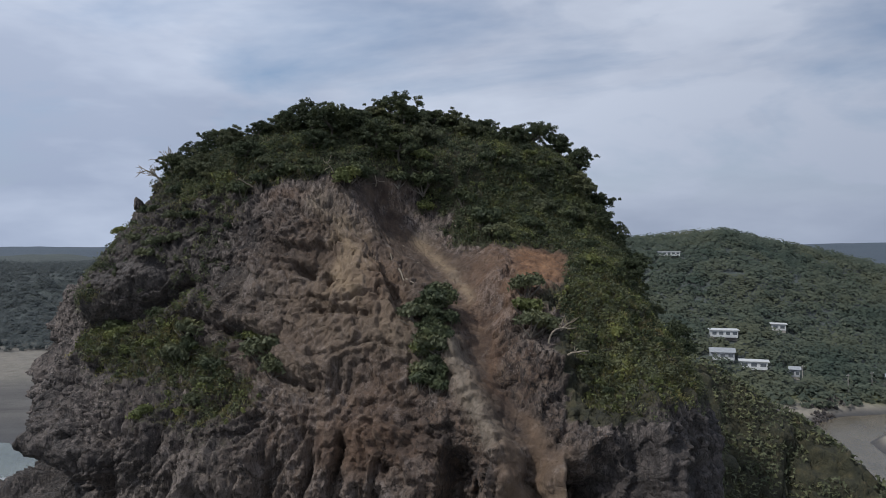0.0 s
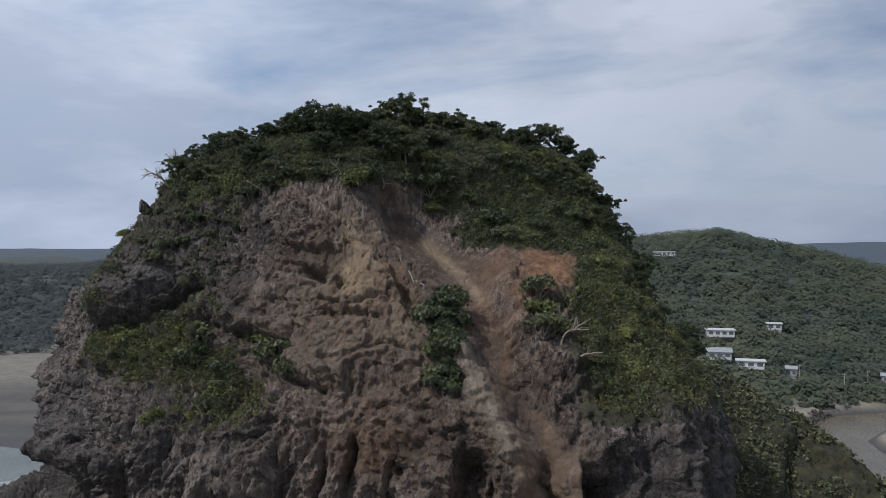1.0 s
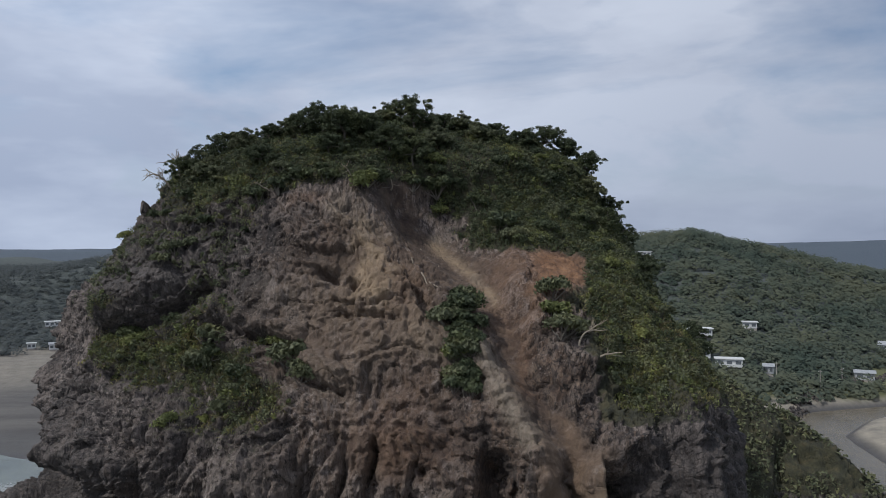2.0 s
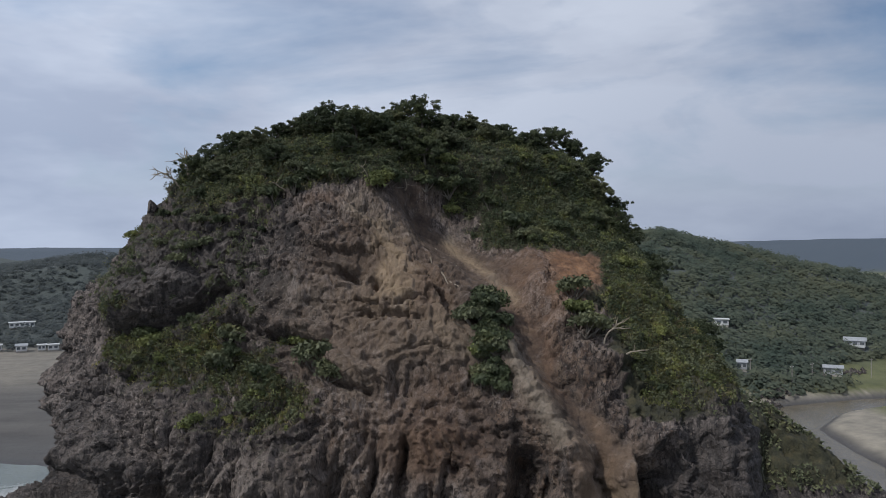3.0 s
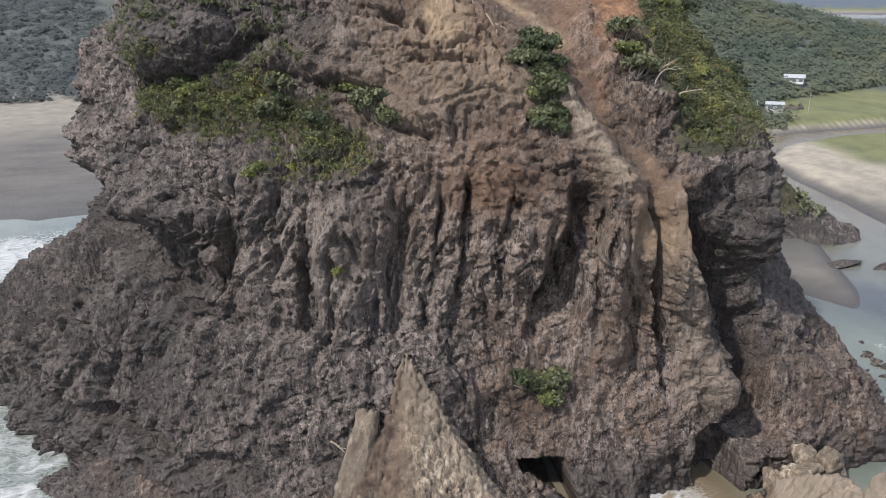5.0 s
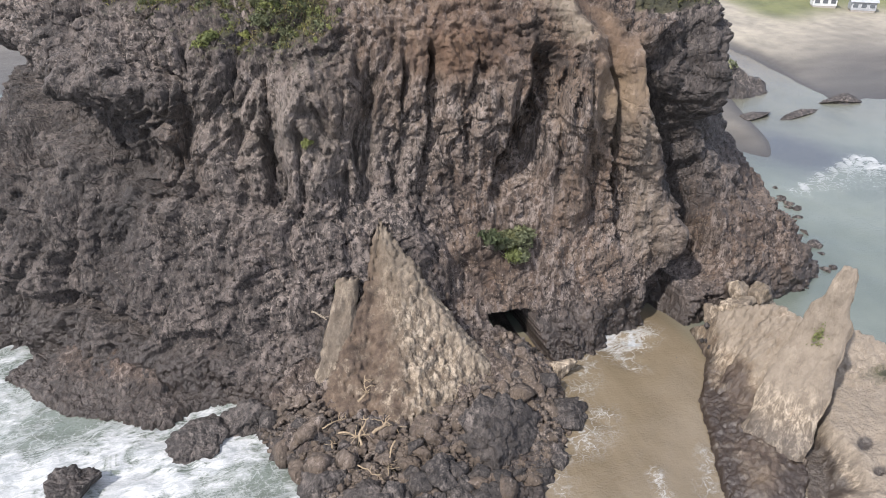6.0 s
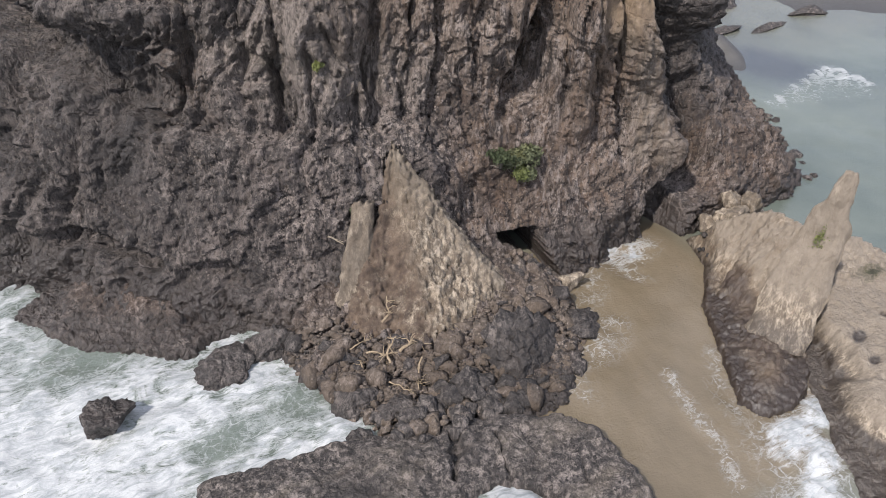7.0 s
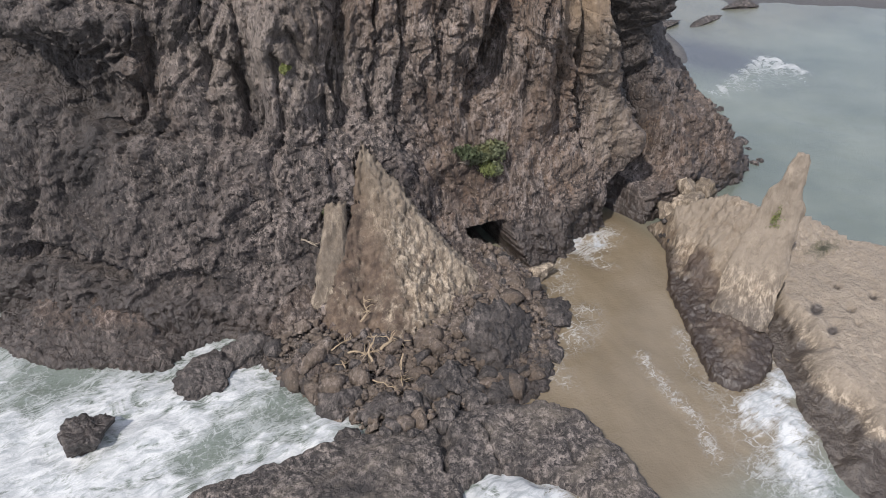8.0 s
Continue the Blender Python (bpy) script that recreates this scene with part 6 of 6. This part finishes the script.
for seed, x_, y_, h, label in ((701, -41.6, 112.4, 6.8, "pale leafless tree leaning out over the edge"), (702, -42.8, 112.2, 5.2, "pale leafless tree leaning out over the edge"), (703, 31.5, 98, 3.4, "silvery bare-branched tree on the edge")):
    bt = bare_tree(seed, h, MAT_DEADWOOD, label)
    bt.matrix_world = pose(*top_site(x_, y_), 0, -28 if x_ < 0 else 30, 0)


# dead branches and roots hanging on the slip
def snag(seed, start, way, length, label, thick=0.12, twigs=3, mat=MAT_DEADWOOD, bend=0.18):
    rng = np.random.default_rng(seed)
    root = new("dead_branch")
    tagged(root, label, "branch", "dead branches on the slip")
    main = wander((0, 0, 0), way, length, 9, rng, bend)
    part("limb", mesh_from("limb", *tube(main, np.linspace(thick, thick * 0.35, 10), 6), mat), root)
    for _ in range(twigs):
        tw = wander(main[rng.integers(3, 9)], np.array(way) + rng.normal(size=3) * 0.9, length * rng.uniform(0.25, 0.45), 5, rng, bend * 1.2)
        part("twig", mesh_from("twig", *tube(tw, np.linspace(thick * 0.45, thick * 0.15, 6), 5), mat), root)
    root.location = start
    return root


for seed, sx, sz, way, length in ((801, 11.4, 47.6, (0.35, -0.15, 1), 4.2), (802, 12.6, 47.0, (1, -0.3, 0.5), 2.6), (803, -6.0, 57.4, (0.35, -0.25, -1), 5.0), (804, -4.2, 54.4, (0.5, -0.3, -1), 4.0), (805, 0.4, 60.0, (0.45, -0.2, -1), 6.0),
                                  (806, 1.6, 62.0, (0.2, -0.3, -1), 4.0), (812, -3.2, 58.6, (0.5, -0.3, -1), 4.6), (813, -2.4, 56.2, (0.6, -0.35, -0.8), 4.2), (814, -5.0, 55.6, (0.7, -0.4, -0.9), 4.4), (815, 13.0, 48.8, (0.6, -0.3, 0.8), 2.8), (807, -14.5, 67.5, (-0.4, -0.6, 0.9), 3.4), (808, -9.0, 66.8, (0.6, -0.6, 0.6), 3.0), (809, -29.0, 10.5, (0.8, -0.5, -0.3), 2.2), (810, -1.8, 44.0, (0.2, -0.8, -0.8), 2.4), (811, -26.0, 66.5, (-0.6, -0.5, 0.5), 2.4)):
    snag(seed, nearest_site(sx, sz) + np.array([0, -0.35, 0]), way, length, "bleached dead branch hanging on the bare slope")
for seed, sx, sy, way, length, th in ((820, -26.0, 56.5, (0.9, 0.6, 0.25), 4.5, 0.2), (821, -27.5, 55.5, (0.2, 0.8, 0.4), 3.5, 0.16), (822, -29.5, 57.5, (0.7, -0.6, 0.2), 3.6, 0.13), (823, -31.0, 58.5, (0.9, 0.3, 0.1), 3.0, 0.1),
                                      (824, -24.0, 55.0, (-0.5, -0.7, 0.2), 4.0, 0.12), (825, -30.5, 56.0, (0.4, 0.9, 0.1), 2.6, 0.1), (826, -26.5, 60.5, (1, 0.1, 0.15), 3.4, 0.14), (827, -28.5, 53.5, (0.8, 0.2, 0.0), 3.0, 0.09)):
    snag(seed, (sx, sy, float(surface_z(sx, sy)[0]) + 1.3), way, length, "tan torn roots and branches tangled in the rubble", th, 8, MAT_ROOT, 0.34)


# ---- wooded hills ----
# where the houses stand: x, y, width, depth, turn, storeys, pitched roof
SITES = [(121.9, 317.3, 11, 6, 12, 1, False), (112.4, 294.2, 9, 6, 15, 1, True), (121.9, 286.5, 10, 5, 20, 1, False), (136.2, 282.7, 3.6, 4, 25, 1, True), (155.3, 338, 6, 5, 20, 1, False),
         (177.2, 285.1, 7, 4, 30, 1, True), (218.5, 329.8, 9, 6, 35, 1, True), (139.3, 450.3, 13, 6, 15, 1, False), (182, 206, 8, 4, 30, 1, False), (190.5, 197, 8, 5, 35, 1, True),
         (-220, 456.5, 13, 5, -25, 1, False), (-195.7, 401.7, 5, 4, -20, 1, True), (-186.8, 404.4, 3.6, 3, -22, 1, False), (-181.5, 405.5, 5, 3, -25, 1, False), (-208, 402, 4, 3, -25, 1, False)]


def clear_of_houses(x, y):
    ok = np.ones(len(x), bool)
    for hx, hy, wx_, *_ in SITES:
        u = np.hypot(hx, hy)
        back, across = (x * hx + y * hy) / u - u, (x * hy - y * hx) / u
        ok &= ~((np.abs(across) < wx_ * 0.5 + 2.5) & (back > -7) & (back < 6))
    return ok


def canopy(count, box, seed, size, keep, mat, name, label, per=42, calm=0.6):
    """Tree crowns, each a dome of many leaf sprays, too many to count."""
    rng = np.random.default_rng(seed)
    phi, dist = rng.uniform(box[0], box[1], count * 4), np.sqrt(rng.uniform(box[2] ** 2, box[3] ** 2, count * 4))
    x, y = dist * np.sin(np.radians(phi)), dist * np.cos(np.radians(phi))
    z = ground_height(x, y)
    ok = np.flatnonzero(keep(x, y, z))[:count]
    c = np.stack([x[ok], y[ok], z[ok]], -1)
    r = size * (0.5 + 1.5 * rng.random((len(c), 1, 1)) ** 2.2)
    d = rng.normal(size=(len(c), per, 3))
    d /= np.linalg.norm(d, axis=2, keepdims=True)
    d[..., 2] = np.abs(d[..., 2]) * 1.0 - 0.25
    d[..., 1] = np.where(rng.random(d.shape[:2]) < 0.6, -np.abs(d[..., 1]), d[..., 1])
    at = c[:, None] + d * r * rng.uniform(0.75, 1.08, (len(c), per, 1)) + np.array([0, 0, 0.45]) * r
    v, f = leaves(at.reshape(-1, 3), (d + calm * np.array([0, -0.25, 0.6])).reshape(-1, 3), size * 0.54, rng, 0.9, 0.3)
    ob = new(name, mesh_from(name, v, f, mat, flat=True))
    return tagged(ob, label, "woodland", kind="stuff")


def bush_material():
    m, nt, bsdf = material("bush_canopy")
    t = Tree(nt)
    col = t.ramp(t.island(), (0.0, (0.046, 0.057, 0.044)), (0.6, (0.06, 0.073, 0.055)), (1.0, (0.085, 0.095, 0.068)))
    col = t.mix(t.ramp(t.noise(0.12, 5, 0.7), (0.36, 0.6), (0.6, 0.0)), col, (0.045, 0.058, 0.048))
    col = t.mix(t.ramp(t.noise(0.018, 5, 0.65), (0.46, 0.0), (0.62, 0.6)), col, (0.09, 0.092, 0.055))
    col = t.mix(t.ramp(t.noise(0.025, 5, 0.65, (1.1, 0.9, 1.3)), (0.38, 0.7), (0.5, 0.0)), col, (0.032, 0.046, 0.037))
    nt.links.new(col, bsdf.inputs["Base Color"])
    bsdf.inputs["Roughness"].default_value = 0.9
    bsdf.inputs["Specular IOR Level"].default_value = 0.1
    return m


MAT_BUSH = bush_material()
# leaf colours greyed towards blue, distance haze painted into the far bush
MAT_BUSH_HAZED = leaf_material("hazed_far_bush", (0.046, 0.055, 0.056), (0.06, 0.07, 0.069))
canopy(8000, (10, 48, 245, 600), 901, 2.7, lambda x, y, z: ((z > 6.5) | ((z > 2.4) & (x < 0.64 * y) & (y > 252))) & clear_of_houses(x, y), MAT_BUSH, "hill_woodland", "dense dark green native bush on the hillside", 26, 2.55)
canopy(7000, (-44, -15, 395, 800), 902, 2.5, lambda x, y, z: (z > 4.6) & clear_of_houses(x, y), MAT_BUSH_HAZED, "hill_woodland", "dense dark green native bush on the far hillside", 20, 3.95)


def spur_scrub():
    rng = np.random.default_rng(41)
    x, y = rng.uniform(-10, 105, 26000), rng.uniform(125, 200, 26000)
    z = spur_height(x, y)
    ok = (z > 4.5) & (fbm(np.stack([x, y, z], -1) * 0.1, 3, 3) > -0.35)
    c = np.stack([x[ok], y[ok], z[ok] + 0.5 + rng.uniform(0, 1.0, ok.sum())], -1)
    return leaves(c, np.tile((0, -0.3, 0.8), (len(c), 1)), 1.0, rng, 0.6)


tagged(new("spur_scrub", mesh_from("spur_scrub", *spur_scrub(), MAT_LEAF_GREY, flat=True)), "low green scrub over the back of the spur", "scrub", kind="stuff")


# ---- houses and poles ----
def box_mesh(name, sx, sy, sz, mat, bevel=0.03):
    bm = bmesh.new()
    bmesh.ops.create_cube(bm, size=1.0)
    bmesh.ops.scale(bm, vec=(sx, sy, sz), verts=bm.verts)
    bmesh.ops.bevel(bm, geom=bm.edges[:], offset=bevel, segments=1, affect="EDGES")
    me = bpy.data.meshes.new(name)
    bm.to_mesh(me)
    bm.free()
    me.materials.append(mat)
    return me


def gable_mesh(name, sx, sy, rise_, mat, over=0.5):
    a, b = sx / 2 + over, sy / 2 + over
    t_ = 0.18
    v = [(-a, -b, 0), (a, -b, 0), (a, b, 0), (-a, b, 0), (-a, 0, rise_), (a, 0, rise_)]
    v += [(x, y, z + t_) for x, y, z in v]
    f = [(6, 7, 11, 10), (10, 11, 8, 9), (0, 4, 5, 1), (4, 3, 2, 5), (0, 1, 7, 6), (2, 3, 9, 8), (1, 5, 11, 7), (5, 2, 8, 11), (0, 6, 10, 4), (4, 10, 9, 3)]
    return mesh_from(name, v, f, mat, flat=True)


def house(x, y, size, turn, wall_mat, roof_mat, label, pitched=True, storeys=1, deck=True, dz=0.0):
    sx, sy = size
    h = 2.7 * storeys
    root = new("house")
    tagged(root, label, "house", "houses below the hill")
    w = part("wall", box_mesh("wall", sx, sy, h, wall_mat), root)
    w.location.z = h / 2
    r = part("roof", gable_mesh("roof", sx, sy, sy * 0.24, roof_mat) if pitched else box_mesh("roof", sx + 1.2, sy + 1.2, 0.3, roof_mat), root)
    r.location.z = h if pitched else h + 0.16
    for s in range(storeys):
        for i in range(max(2, int(sx / 2.6))):
            n_ = max(2, int(sx / 2.6))
            win = part("window", box_mesh("window", sx / n_ * 0.62, 0.08, 1.3, MAT_WINDOW, 0.01), root)
            rim = part("frame", box_mesh("frame", sx / n_ * 0.62 + 0.16, 0.05, 1.46, MAT_WHITE, 0.01), win, "white painted window frame")
            rim.location = (0, 0.025, 0)
            win.location = (-sx / 2 + sx / n_ * (i + 0.5), -sy / 2 - 0.03, 1.5 + 2.7 * s)
    if deck:
        d = part("deck", box_mesh("deck", sx * 0.9, 2.4, 0.25, MAT_WHITE), root)
        d.location = (0, -sy / 2 - 1.2, 0.1)
        rail = part("railing", box_mesh("railing", sx * 0.9, 0.08, 0.8, MAT_WHITE, 0.02), root)
        rail.location = (0, -sy / 2 - 2.3, 0.62)
    base_ = part("foundation", box_mesh("foundation", sx * 0.96, sy * 0.96, 3.0, MAT_POLE), root)
    base_.location.z = -1.46
    z = float(ground_height(np.array([x]), np.array([y]))[0])
    root.matrix_world = pose(x, y, z + dz, 0, 0, turn)
    return root


for x_, y_, wx_, dy_, turn, st, pitched in SITES:
    house(x_, y_, (wx_, dy_), -turn, MAT_GREYWALL if pitched and x_ > 0 else MAT_WHITE, MAT_ROOF if pitched else MAT_WHITE,
          ("grey weatherboard house with pitched roof" if pitched else "low white house with flat pale roof") + (" among trees" if x_ > 0 else " below the hill"),
          pitched, st, wx_ >= 9, 0.6)


def power_pole(x, y, h):
    root = new("power_pole")
    tagged(root, "weathered grey timber power pole with a crossarm", "power pole", "power poles")
    part("post", mesh_from("post", *tube([(0, 0, -1), (0, 0, h * 0.5), (0, 0, h)], (0.17, 0.15, 0.12), 8), MAT_POLE), root)
    arm = part("crossarm", box_mesh("crossarm", 2.2, 0.14, 0.16, MAT_POLE, 0.01), root)
    arm.location.z = h - 0.6
    for k in (-0.9, 0.0, 0.9):
        ins = part("insulator", mesh_from("insulator", *tube([(k, 0, h - 0.52), (k, 0, h - 0.3)], (0.06, 0.05), 6), MAT_WHITE), root)
    root.matrix_world = pose(x, y, float(ground_height(np.array([x]), np.array([y]))[0]), 0, 0, 25)


for x_, y_, h_ in ((147.9, 266.5, 8.5), (135, 274, 8.0), (161.9, 275.5, 7.5), (192, 282, 8.0)):
    power_pole(x_, y_, h_)


def river_bank_stones():
    """Dark rocks along the foot of the bank, too many to count."""
    rng = np.random.default_rng(61)
    pts = [(104, 196), (112, 224), (132, 254), (160, 281), (196, 292)]
    bits = []
    for _ in range(420):
        s = rng.uniform(0, len(pts) - 1.001)
        i = int(s)
        a, b = np.array(pts[i]), np.array(pts[i + 1])
        q = a + (b - a) * (s - i) + rng.normal(size=2) * 1.6
        r = rng.uniform(0.4, 1.3)
        v = np.array([(1, 0, 0), (0, 1, 0), (-1, 0, 0), (0, -1, 0), (0, 0, 1), (0, 0, -1)], float) * r * rng.uniform(0.6, 1.2, (6, 1))
        v += np.array([q[0], q[1], float(ground_height(q[:1], q[1:])[0]) + 0.2])
        bits.append((v, np.array([(0, 1, 4), (1, 2, 4), (2, 3, 4), (3, 0, 4), (1, 0, 5), (2, 1, 5), (3, 2, 5), (0, 3, 5)])))
    return joined(bits)


tagged(new("bank_stones", mesh_from("bank_stones", *river_bank_stones(), MAT_BLACK, flat=True)), "dark stones along the river bank", "stones", kind="stuff")
